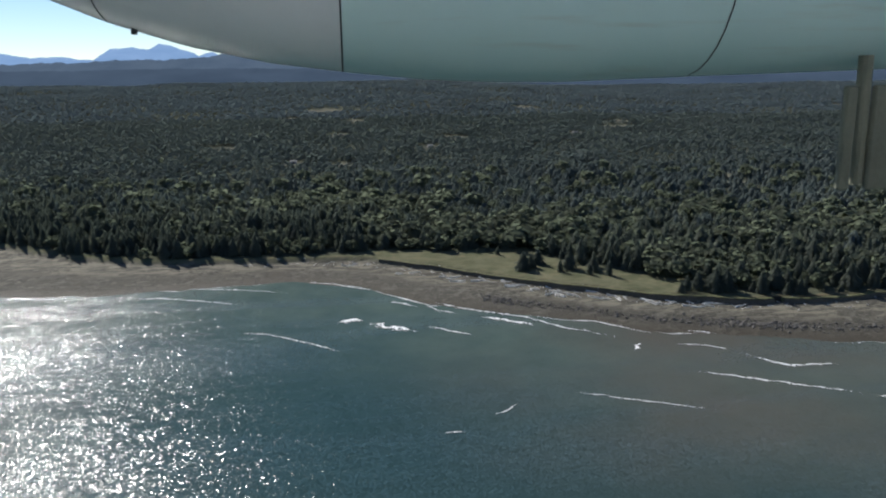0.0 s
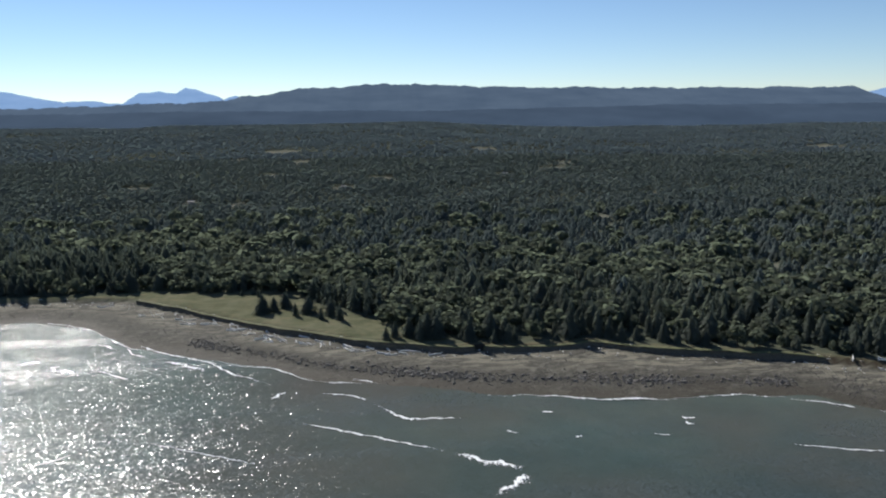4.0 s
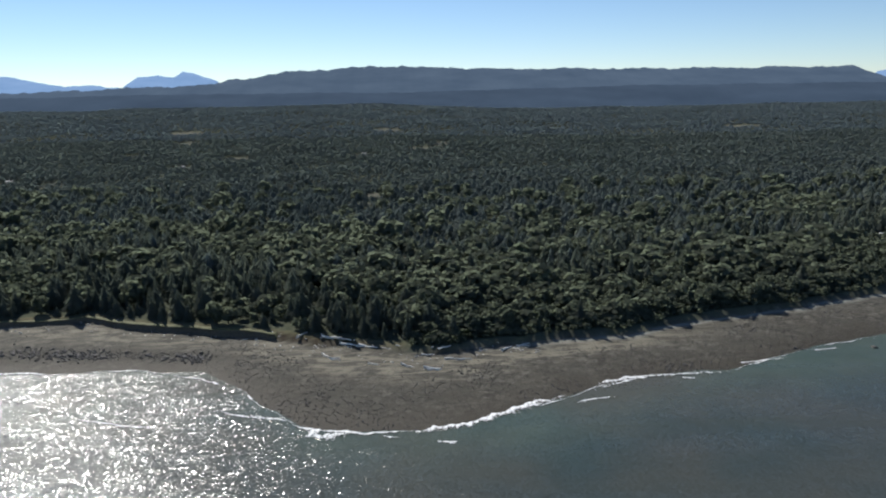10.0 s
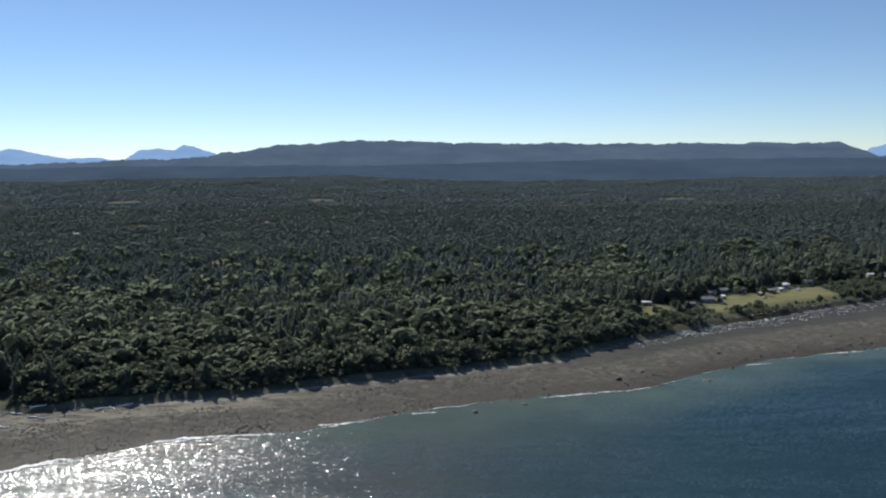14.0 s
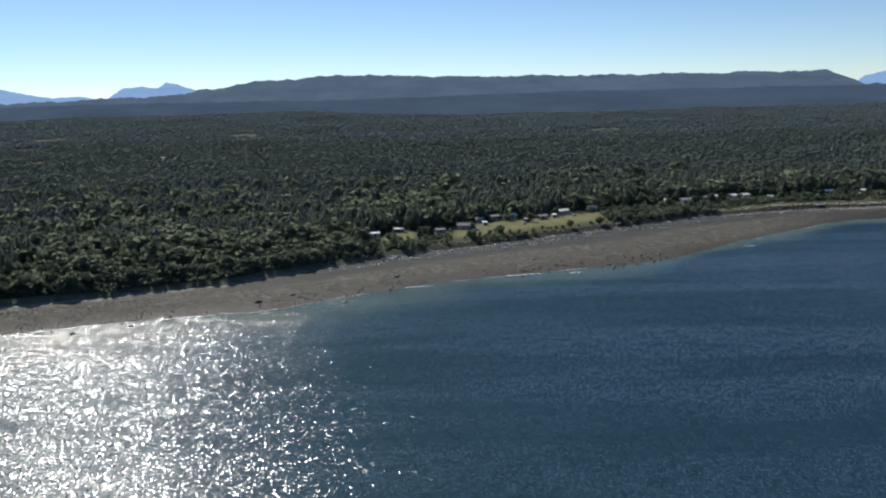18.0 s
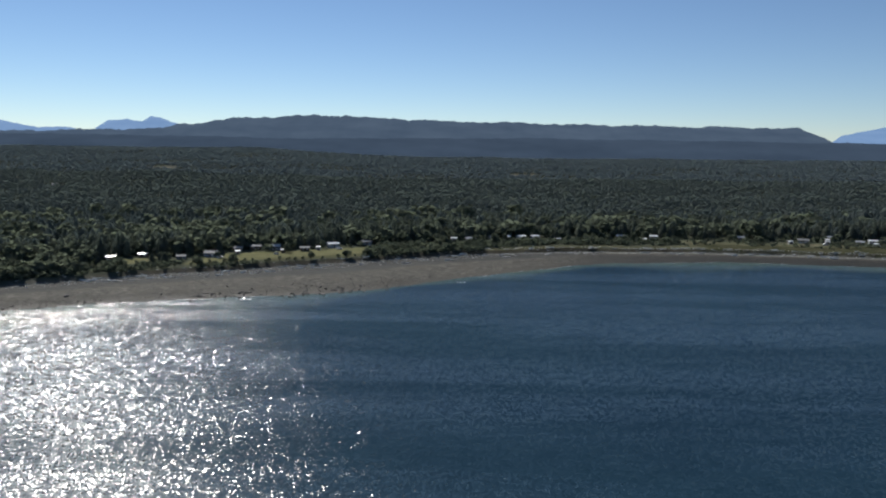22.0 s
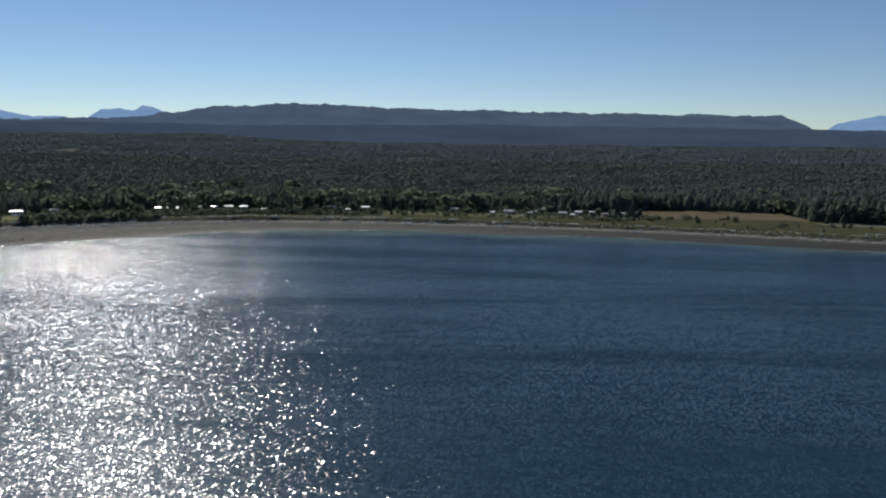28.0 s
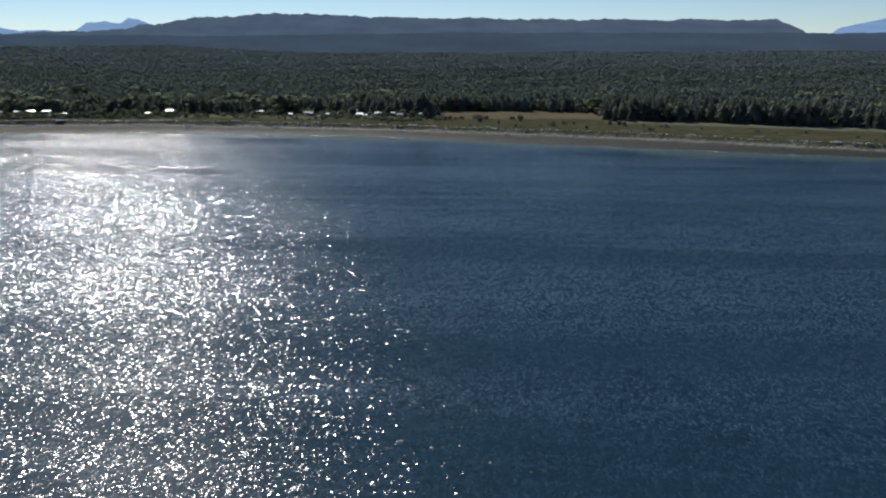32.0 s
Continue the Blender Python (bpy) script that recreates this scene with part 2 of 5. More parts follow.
def make_foliage(name, dark, mid, light, trans):
    """Leaves or needles: tone varies from stand to stand, from tree to tree and a little from spray to spray."""
    m = Mat(name, 0.9, 0.0, 0.0)
    p = m.where()
    c = m.ramp(m.noise(p, 0.11, 3, 0.6), (0.3, dark), (0.5, mid), (0.72, light))
    c = m.mix(0.35, c, m.ramp(m.island(), (0.0, dark), (0.6, mid), (1.0, light)))
    c = m.mix(m.math("MULTIPLY", m.mask(m.noise(p, 0.018, 4), 0.42, 0.66), 0.5), c, light)
    c = m.mix(0.2, c, m.ramp(m.noise(p, 1.1, 5, 0.7), (0.3, tuple(x * 0.6 for x in dark)), (0.75, light)))
    m.link(c, "Base Color")
    m.bump(m.noise(p, 2.4, 4, 0.7), 0.5, 0.3)
    thin = m.node("ShaderNodeBsdfTranslucent")
    m.t.links.new(m.mix(1.0, c, (0.95, 1.0, 0.9), "MULTIPLY"), thin.inputs["Color"])
    both = m.node("ShaderNodeMixShader", Fac=trans)
    m.t.links.new(m.b.outputs[0], both.inputs[1])
    m.t.links.new(thin.outputs[0], both.inputs[2])
    m.t.links.new(both.outputs[0], m.t.nodes["Material Output"].inputs["Surface"])
    return m.m


def make_foam():
    m = Mat("sea_foam", 0.75, 0.0, 0.3)
    p = m.where()
    m.b.inputs["Base Color"].default_value = (0.78, 0.80, 0.80, 1)
    lace = m.mix(0.55, m.noise(p, 0.8, 7, 0.75, 1.2), m.noise(m.where(0.9, 0.22, 1.0), 1.0, 5, 0.65, 0.6))
    gaps = m.mask(m.math("ADD", m.math("MULTIPLY", m.attr("body"), 0.34), lace), 0.66, 0.79)
    m.link(gaps, "Alpha")
    m.bump(lace, 0.3, 0.1)
    return m.m


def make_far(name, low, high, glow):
    """Distance as a plain blue tone: its haze is put in as emission."""
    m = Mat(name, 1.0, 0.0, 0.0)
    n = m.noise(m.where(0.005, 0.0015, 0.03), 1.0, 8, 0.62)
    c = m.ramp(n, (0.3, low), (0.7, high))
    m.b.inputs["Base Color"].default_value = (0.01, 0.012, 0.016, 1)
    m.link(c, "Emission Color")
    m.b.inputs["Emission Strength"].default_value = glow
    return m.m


M_GROUND, M_SEA, M_FOAM = make_ground(), make_sea(), make_foam()
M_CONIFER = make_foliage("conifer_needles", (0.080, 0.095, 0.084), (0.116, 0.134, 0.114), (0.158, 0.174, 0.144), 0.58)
# inland and hillside needles: pale blue distance haze is mixed into the base colours
M_INLAND_HAZE = make_foliage("inland_needles_hazed", (0.104, 0.128, 0.126), (0.134, 0.160, 0.156), (0.162, 0.188, 0.178), 0.5)
M_HILL_HAZE = make_foliage("hillside_needles_hazed", (0.118, 0.150, 0.172), (0.144, 0.180, 0.202), (0.168, 0.204, 0.222), 0.5)
M_LEAF = make_foliage("broadleaf_leaves", (0.106, 0.123, 0.094), (0.138, 0.157, 0.119), (0.166, 0.184, 0.140), 0.65)
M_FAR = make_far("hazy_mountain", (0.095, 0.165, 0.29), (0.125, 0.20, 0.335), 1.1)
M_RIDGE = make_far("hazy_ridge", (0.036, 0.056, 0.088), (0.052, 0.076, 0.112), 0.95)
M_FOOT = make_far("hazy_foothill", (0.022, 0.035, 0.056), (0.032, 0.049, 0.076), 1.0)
M_BARK = paint("bark", (0.10, 0.075, 0.055), 0.95, vary=0.4, scale=2.0, bump=0.6)
M_ROCK = paint("beach_stone", (0.118, 0.110, 0.099), 0.85, vary=0.55, scale=0.8, bump=0.6)
M_DRIFT = paint("bleached_driftwood", (0.74, 0.72, 0.67), 0.85, vary=0.3, scale=1.2, bump=0.5)


# ---- the plan of the coast: y of the waterline and of the beach's top, by x ----
WATER = [(-2600, 520), (-900, 470), (-400, 405), (-166, 387), (-126, 382), (-80, 387), (-28, 393), (5, 376), (35, 343), (68, 325),
         (101, 309), (118, 293), (146, 285), (188, 270), (237, 260), (277, 260), (300, 256), (317, 240), (328, 224),
         (342, 208), (365, 202), (390, 206), (414, 220), (433, 232), (451, 242), (483, 246), (516, 264), (545, 275),
         (583, 285), (608, 289), (640, 312), (675, 331), (726, 347), (772, 361), (799, 378), (848, 420), (869, 434), (910, 464),
         (932, 472), (1007, 482), (1060, 474), (1143, 462), (1202, 442), (1290, 415), (1391, 386), (1700, 320), (3600, 120)]
BANK = [(-2600, 640), (-900, 590), (-400, 530), (-204, 485), (-150, 446), (-96, 429), (-51, 425), (10, 420), (59, 382), (100, 350),
        (144, 324), (168, 316), (200, 312), (235, 315), (266, 301), (300, 291), (330, 280), (366, 266), (380, 262),
        (410, 271), (452, 278), (488, 294), (537, 310), (580, 328), (630, 366), (672, 393), (730, 425), (780, 453),
        (827, 482), (903, 505), (980, 508), (1023, 504), (1054, 500), (1107, 491), (1157, 481), (1206, 468), (1240, 458), (1300, 438), (1366, 410), (1395, 400), (1700, 340), (3600, 150)]
MEADOW = [(0, 430), (10, 440), (66, 426), (98, 428), (111, 395), (134, 370), (165, 345), (180, 318)]
RIDGE = [(-2600, 120), (-1500, 112), (-950, 126), (-600, 136), (-542, 156), (-464, 155), (-386, 165), (-290, 183), (-200, 192), (-100, 188), (62, 198), (175, 202), (330, 198), (435, 190), (700, 182), (1500, 165), (2430, 160), (2490, 138), (2545, 94), (2700, 86), (3600, 90)]
FOOT = [(-3400, 84), (-1200, 90), (-500, 94), (60, 88), (300, 84), (620, 88), (1050, 92), (1500, 88), (2200, 84), (2600, 88), (3800, 78)]

HOUSES = [(640, 440), (690, 460), (755, 505), (890, 556), (980, 566), (1110, 575), (1170, 550)]


def knots(table, x):
    xs, ys = zip(*table)
    return np.interp(x, xs, ys)


def step(a, b, v):
    u = np.clip((np.asarray(v, float) - a) / (b - a), 0, 1)
    return u * u * (3 - 2 * u)


def ripple(x, y, s, seed=0.0):
    """Smooth, uneven waves between about -1 and 1, for numpy arrays."""
    x, y = np.asarray(x, float) / s, np.asarray(y, float) / s
    return (np.sin(1.7 * x + 1.3 * y + seed) + np.sin(-1.1 * x + 2.3 * y + 2.1 * seed + 1.3 * np.sin(0.7 * x))
            + np.sin(2.9 * x - 1.9 * y + 0.7 * seed) * 0.6 + np.sin(4.3 * x + 3.7 * y + seed) * 0.4) / 3.0


def waterline(x):
    return knots(WATER, x) + 1.6 * ripple(x, 0, 9, 1.0) + 0.7 * ripple(x, 0, 3, 2.0)


def bank(x):
    return knots(BANK, x) + 1.5 * ripple(x, 0, 11, 3.0)


def height(x, y):
    """Height of the ground over the sea."""
    x, y = np.asarray(x, float), np.asarray(y, float)
    w, v = waterline(x), bank(x)
    s = (y - w) / np.maximum(v - w, 4)
    sea_bed = np.maximum(-5.0, (y - w) * 0.05)
    shore = 2.5 * np.clip(s, 0, 1) ** 0.85 + 0.18 * ripple(x, y, 7, 5) * np.clip(s * 3, 0, 1)
    z = np.where(y < w, sea_bed, shore)
    inland = y - v
    z = z + step(0, 2.0, inland) * (1.9 + 0.5 * ripple(x, y, 30, 4))
    z = z + np.interp(y, (0, 650, 900, 1050, 1250, 1420, 1600, 1900, 2600, 3300, 4600),
                      (0, 0, 5, 9, 17, 25, 34, 44, 48, 46, 40)) * (1 - 0.45 * step(180, 780, x)) * (1 + 0.10 * ripple(x, y, 160, 6))
    z = z + step(60, 300, inland) * 1.6 * ripple(x, y, 70, 8)
    return z


def lawn(x, y):
    """How far a place is open grass, and how far that is dry."""
    x, y = np.asarray(x, float), np.asarray(y, float)
    v = bank(x)
    wob = 3 * ripple(x, y, 14, 9)
    meadow = (x > 0) & (x < 178) & (y > v) & (y < knots(MEADOW, x) + wob)
    yards = (((x > 642) & (x < 660) & (y > v + 38)) | ((x > 680) & (x < 776) & (y > v + np.where(x < 722, 17, 9)))) & (y < 436 + (x - 640) * 0.50 + wob)
    village = (x > 990) & (x < 1200) & (y > v) & (y < np.minimum(v + 52, 575) + wob)
    sill = (y > v - 1) & (y < v + np.where((x > 372) & (x < 850), 0.5, np.where((x >= 850) & (x < 1000), 17, 6)) + wob)
    field = (x > 1167) & (x < 1281) & (y > 524 + wob) & (y < 598 - np.maximum(0, x - 1235) * 0.35)
    pasture = (x > 1284) & (x < 1900) & (y > v) & (y < np.maximum(v + 44, 531 - (x - 1284) * 0.36) + 0.5 * wob)
    dunes = (x > 1100) & (x < 1284) & (y > v) & (y < 528 + wob)
    g = meadow | yards | village | sill | field | pasture | dunes
    return g.astype(float), (field | (sill & (x > 180) & (x < 400)) | (yards & (x > 718 + 2 * wob) & (x < 750))).astype(float) * np.where(x < 900, 0.45, 0.95)


def dune(x, y):
    """Where the grass is thin, dull beach grass on sand."""
    return np.where(x < 985, 0.55 * step(655, 665, x) * (1 - step(18, 26, y - bank(x))), 0) + step(985, 1010, x) * (1 - step(12, 20, y - bank(x) + 4 * ripple(x, y, 10, 5) - (518 - bank(x)) * step(1090, 1130, x) * (1 - step(1275, 1290, x)) - 50 * step(1278, 1292, x) - 18 * (1 - step(1090, 1130, x))))


def glade(x, y):
    """Small clearings inland."""
    g = np.zeros_like(np.asarray(x, float), bool)
    for cx, cy, rx, ry in GLADES:
        far = 12 if cy > 650 else 0
        g |= ((x - cx) / (0.75 * rx)) ** 2 + ((y - cy - 0.5 * far) / (ry + far)) ** 2 < 1 + 0.5 * ripple(x, y, 12, cx)
    return g


GLADES = [(97, 908, 22, 11), (-54, 816, 17, 7), (-6, 1040, 26, 10), (388, 452, 12, 9), (335, 668, 14, 6), (948, 1400, 46, 20),
          (969, 1510, 36, 16), (300, 1010, 24, 8), (180, 1120, 30, 9), (353, 320, 8, 5),
          (430, 820, 22, 5), (230, 830, 20, 5), (-150, 950, 34, 9), (-3, 795, 20, 6), (-34, 1376, 40, 20), (310, 1369, 40, 18), (-82, 1257, 34, 14),
          (136, 1006, 40, 5), (383, 1086, 46, 12), (706, 1040, 36, 14), (328, 628, 26, 7), (332, 345, 9, 6), (372, 414, 14, 12), (8, 1219, 30, 14), (406, 1153, 36, 12)]


def grid_steps(*spans):
    """Coordinates from spans of (start, end, step)."""
    out = []
    for a, b, s in spans:
        out += list(np.arange(a, b, s))
    return np.array(out + [spans[-1][1]], float)


def sheet(name, xs, ys, z, mat, masks=()):
    """A height sheet with named masks on its points."""
    X, Y = np.meshgrid(xs, ys)
    co = np.stack([X, Y, z(X, Y)], -1).reshape(-1, 3)
    nx, ny = len(xs), len(ys)
    i = (np.arange(ny - 1)[:, None] * nx + np.arange(nx - 1)[None, :]).ravel()
    quads = np.stack([i, i + 1, i + nx + 1, i + nx], 1)
    me = bulk(name, co, quads, mat)
    for key, values in masks:
        a = me.attributes.new(key, "FLOAT", "POINT")
        a.data.foreach_set("value", np.asarray(values(X, Y), float).ravel())
    me.shade_smooth()
    return new(name, me)


def bulk(name, co, faces, mat):
    """A mesh from arrays, all faces with the same number of corners."""
    me = bpy.data.meshes.new(name)
    k = faces.shape[1]
    me.vertices.add(len(co))
    me.vertices.foreach_set("co", np.asarray(co, np.float32).ravel())
    me.loops.add(faces.size)
    me.loops.foreach_set("vertex_index", faces.astype(np.int32).ravel())
    me.polygons.add(len(faces))
    me.polygons.foreach_set("loop_start", np.arange(0, faces.size, k, dtype=np.int32))
    me.update(calc_edges=True)
    me.validate()
    if mat:
        me.materials.append(mat)
    return me


def part(name, bm, material, parent=None, label=""):
    me = bpy.data.meshes.new(name)
    bm.to_mesh(me)
    bm.free()
    me.materials.append(material)
    ob = new(name, me)
    ob.parent = parent
    return tagged(ob, label)


# ---- ground, sea, mountains ----
def wet(x, y):
    return 1 - step(2, 15 + 8 * step(290, 320, x) * (1 - step(400, 460, x)), y - waterline(x) + 4 * ripple(x, y, 6, 3))


def on_beach(x, y):
    return 1 - step(-1, 2, y - bank(x) + 1.5 * ripple(x, y, 4, 2))


def crest(x, y):
    """The pale line of washed-up wood and shell along the top of the beach."""
    d = bank(x) - y
    return step(0, 2, d) * (1 - step(2, 5.5 + 2 * ripple(x, y, 9, 1), d)) * step(360, 480, x) * (1 - 0.55 * step(600, 650, x) * (1 - step(860, 940, x)))


def reef(x, y):
    """Where dark stones lie thick: along the low beach."""
    f = (y - waterline(x)) / np.maximum(bank(x) - waterline(x), 4)
    west = step(50, 80, x) * (1 - step(280, 320, x)) * np.exp(-((f - 0.34) / 0.12) ** 2)
    spit = step(300, 330, x) * (1 - step(560, 620, x)) * (1 - step(0.35, 0.75, f)) * 0.6
    east = step(560, 620, x) * (1 - step(800, 850, x)) * np.exp(-((f - 0.05) / 0.2) ** 2)
    return np.clip(west + spit + east, 0, 1)


def upper(x, y):
    f = (y - waterline(x)) / np.maximum(bank(x) - waterline(x), 4)
    return step(0.45, 0.7, f) * (1 - step(0.98, 1.02, f))


def shingle(x, y):
    """Grey pebbles on the upper half of the beach below the houses."""
    f = (y - waterline(x)) / np.maximum(bank(x) - waterline(x), 4) + 0.03 * ripple(x, y, 40, 6)
    return step(0.58, 0.67, f) * (1 - step(0.98, 1.02, f)) * step(540, 640, x) * (1 - step(860, 960, x))


def scarp(x, y):
    """The cut face of the bank above the beach."""
    d = y - bank(x)
    return step(-1.6, -0.4, d) * (1 - step(2.0, 3.2, d)) * np.clip(step(20, 60, x) * (1 - step(330, 370, x)) + step(640, 680, x) * (1 - step(980, 1010, x)) * 0.6, 0, 1)


ground = sheet("ground", grid_steps((-2600, -320, 60), (-320, 1600, 4.5), (1600, 3600, 60)),
               grid_steps((90, 200, 10), (200, 540, 2.0), (540, 800, 6), (800, 1700, 14), (1700, 4600, 40)), height, M_GROUND,
               (("beach", on_beach), ("wet", wet), ("crest", crest), ("reef", reef), ("upper", lambda x, y: upper(x, y) * (1 - step(440, 520, x))), ("shingle", shingle), ("scarp", scarp), ("dune", dune), ("lower", lambda x, y: step(860, 950, x) * (1 - step(0.55, 0.8, (y - waterline(x)) / np.maximum(bank(x) - waterline(x), 4) + 0.08 * ripple(x, y, 12, 4)))), ("grass", lambda x, y: np.maximum(lawn(x, y)[0], glade(x, y))),
                ("dry", lambda x, y: lawn(x, y)[1]), ("mown", lambda x, y: (x > 640) * (x < 780) * step(10, 18, y - bank(x) + 2 * ripple(x, y, 9, 3))), ("stubble", lambda x, y: np.maximum(glade(x, y), 0.75 * (x > 1284) * step(58, 70, y - bank(x))))))
tagged(ground, "grey shingle beach, grass bank and wooded land rising inland", "ground", kind="structure")


def cut_bank(a, b, high, label):
    """The steep, crumbling earth face where the sea has cut the grass bank, with a turf lip."""
    xs = np.arange(a, b, 0.7)
    fade = step(a, a + 14, xs) * (1 - step(b - 14, b, xs))
    rows = []
    for k, (dy, up) in enumerate(((-2.4, -0.5), (-1.5, 0.12), (-1.0, 0.45), (-0.7, 0.8), (-0.9, 1.0), (0.4, 1.06), (3.4, 0.9))):
        wig = 0.45 * ripple(xs, k * 3.0, 2.1, k) + 0.5 * ripple(xs, 0, 6, 2)
        y = bank(xs) + dy + wig * (1 if k < 5 else 0.3)
        foot, head = height(xs, bank(xs) - 2.0), height(xs, bank(xs) + 3.4)
        z = foot + (head + high * fade - foot) * up if k < 6 else height(xs, y) - 0.15
        rows.append(np.stack([xs, y, np.where(fade > 0.02, z, height(xs, y) - 0.4)], 1))
    n = len(xs)
    i = (np.arange(len(rows) - 1)[:, None] * n + np.arange(n - 1)[None, :]).ravel()
    me = bulk("ground_bank", np.concatenate(rows), np.stack([i, i + 1, i + n + 1, i + n], 1), M_EARTH)
    me.materials.append(M_TURF)
    for p in me.polygons:
        if p.index >= 4 * (n - 1):
            p.material_index = 1
    me.shade_smooth()
    tagged(new("ground_bank", me), label, "bank", kind="structure")


M_EARTH = paint("bare_bank_earth", (0.11, 0.095, 0.072), 0.95, vary=0.5, scale=1.2, bump=0.8)
M_TURF = paint("bank_turf", (0.105, 0.108, 0.045), 0.95, vary=0.4, scale=0.5, bump=0.6)
cut_bank(14, 186, 0.15, "dark cut earth bank under the edge of the meadow")
cut_bank(188, 322, 0.0, "low dark earth bank at the foot of the conifers")


def shoal(x, y):
    d = knots(WATER, x) - y
    return 1 - step(2, 60 + 25 * ripple(x, y, 40, 2) - 30 * step(500, 800, x) + 110 * (1 - step(120, 300, x)), d)


# silty shallows, spread wider to carry the painted flare tint too
def silt_and_flare(x, y):
    d = knots(WATER, x) - y
    return (1 - step(60, 250, d)) * (step(5, 130, x + 0.4 * (300 - y)) * (1 - step(440, 640, x)))


sea = sheet("water", grid_steps((-2600, -320, 120), (-320, 1600, 6), (1600, 3600, 120)),
            grid_steps((-3000, 0, 200), (0, 500, 5), (500, 640, 20)), lambda x, y: 0.06 * ripple(x, y, 9, 3) * step(-50, 100, y), M_SEA,
            (("shoal", shoal), ("silt_and_flare", silt_and_flare), ("teal", lambda x, y: 1 - step(150, 950, x + 60 * ripple(x, y, 90, 3)))))
tagged(sea, "blue-green sea with small waves and sun glitter", "sea", kind="structure")

PEAKS = [(-3400, 150), (-2900, 175), (-2300, 168), (-2040, 212), (-1980, 203), (-1852, 176), (-1700, 148), (-1605, 151), (-1531, 154), (-1440, 137), (-1365, 135),
         (-1276, 191), (-1155, 203), (-1107, 190), (-1062, 188), (-1008, 217), (-953, 210), (-894, 186), (-829, 170), (-798, 153), (-760, 166), (-725, 172), (-681, 152),
         (-500, 150), (200, 150), (900, 158), (1700, 140), (2600, 140), (2900, 112), (2990, 94), (3060, 140), (3300, 190), (3800, 150)]


def mountains(table, mat, depths, rough, label):
    xs = np.arange(-3400, 3800, 9.0)
    tops = knots(table, xs) + rough * (3.5 * ripple(xs, 0, 90, 7) + 3.0 * ripple(xs, 0, 22, 4) + 1.4 * ripple(xs, 0, 8, 1))
    rows = []
    for k, (y, f) in enumerate(zip(depths, (0.0, 0.45, 0.8, 1.0, 0.7, 0.0))):
        rows.append(np.stack([xs, np.full_like(xs, y) + 12 * ripple(xs, k * 31, 140, k), 14 + (tops - 14) * f + (5 * ripple(xs, y, 40, k) if f < 1 else 0)], 1))
    co = np.concatenate(rows)
    n = len(xs)
    i = (np.arange(5)[:, None] * n + np.arange(n - 1)[None, :]).ravel()
    ob = new("backdrop", bulk("backdrop", co, np.stack([i, i + 1, i + n + 1, i + n], 1), mat))
    return tagged(ob, label, "mountains", kind="structure")


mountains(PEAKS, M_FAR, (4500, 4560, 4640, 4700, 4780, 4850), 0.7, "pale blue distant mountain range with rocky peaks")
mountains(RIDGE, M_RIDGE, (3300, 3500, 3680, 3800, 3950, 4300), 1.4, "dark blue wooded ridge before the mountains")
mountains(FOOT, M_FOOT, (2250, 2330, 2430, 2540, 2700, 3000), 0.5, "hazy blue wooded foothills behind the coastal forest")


# ---- forest ----
def cone_tree(rng, tiers, fronds, r=0.22, full=1.5):
    """Conifer of drooping, separate fronds in whorls: unit height; triangles."""
    v, f = [], []
    for k in range(tiers):
        u = k / tiers
        z0 = 0.12 + 0.84 * u
        rad = (0.02 + r * (1 - u ** full) * (0.7 + 0.3 * min(1.0, u / 0.2))) * rng.uniform(0.82, 1.18)
        turn = rng.uniform(0, 6.28)
        half = 2.5 / fronds
        for s in range(fronds):
            a = turn + 2 * math.pi * s / fronds + rng.uniform(-0.2, 0.2)
            q = rad * rng.uniform(0.55, 1.3)
            zt = z0 - 0.45 * q + rng.uniform(-0.015, 0.015)
            b = len(v)
            top = min(1.0, z0 + 0.75 / tiers + 0.25 * q)
            v += [(0, 0, top), (q * math.cos(a - half), q * math.sin(a - half), zt + rng.uniform(-0.02, 0.02)), (q * math.cos(a + half), q * math.sin(a + half), zt)]
            f.append((b, b + 1, b + 2))
    return np.array(v), np.array(f)


def blob_tree(rng, leaves, size):
    """Broadleaf crown of many loose leaf sprays round uneven lobes: unit height; triangles."""
    lobes = rng.normal(0, 1, (5, 3))
    lobes /= np.linalg.norm(lobes, axis=1)[:, None]
    v, f = [], []
    for k in range(leaves):
        d = rng.normal(0, 1, 3)
        d[2] = d[2] * 0.9 + 0.15
        d /= np.linalg.norm(d)
        bulge = 0.72 + 0.4 * max(0.0, float((lobes @ d).max())) ** 3
        q = bulge * rng.uniform(0.72, 1.0)
        c = np.array((0.40 * q * d[0], 0.40 * q * d[1], 0.53 + 0.43 * q * d[2]))
        n = d + rng.normal(0, 0.38, 3)
        n /= np.linalg.norm(n)
        e1 = np.cross(n, rng.normal(0, 1, 3))
        e1 /= np.linalg.norm(e1)
        e2 = np.cross(n, e1)
        s = size * rng.uniform(0.7, 1.3)
        b = len(v)
        for p, w in ((-1, -0.3), (0.2, -0.8), (1, 0.25), (-0.1, 0.9)):
            v.append(tuple(c + s * (p * e1 + w * e2) + n * s * rng.uniform(-0.25, 0.25)))
        f += [(b, b + 1, b + 2), (b, b + 2, b + 3)]
    return np.array(v), np.array(f)


def ico():
    bm = bmesh.new()
    bmesh.ops.create_icosphere(bm, subdivisions=1, radius=1)
    v = np.array([tuple(q.co) for q in bm.verts])
    f = np.array([[q.index for q in g.verts] for g in bm.faces])
    bm.free()
    return v, f


ICO = ico()


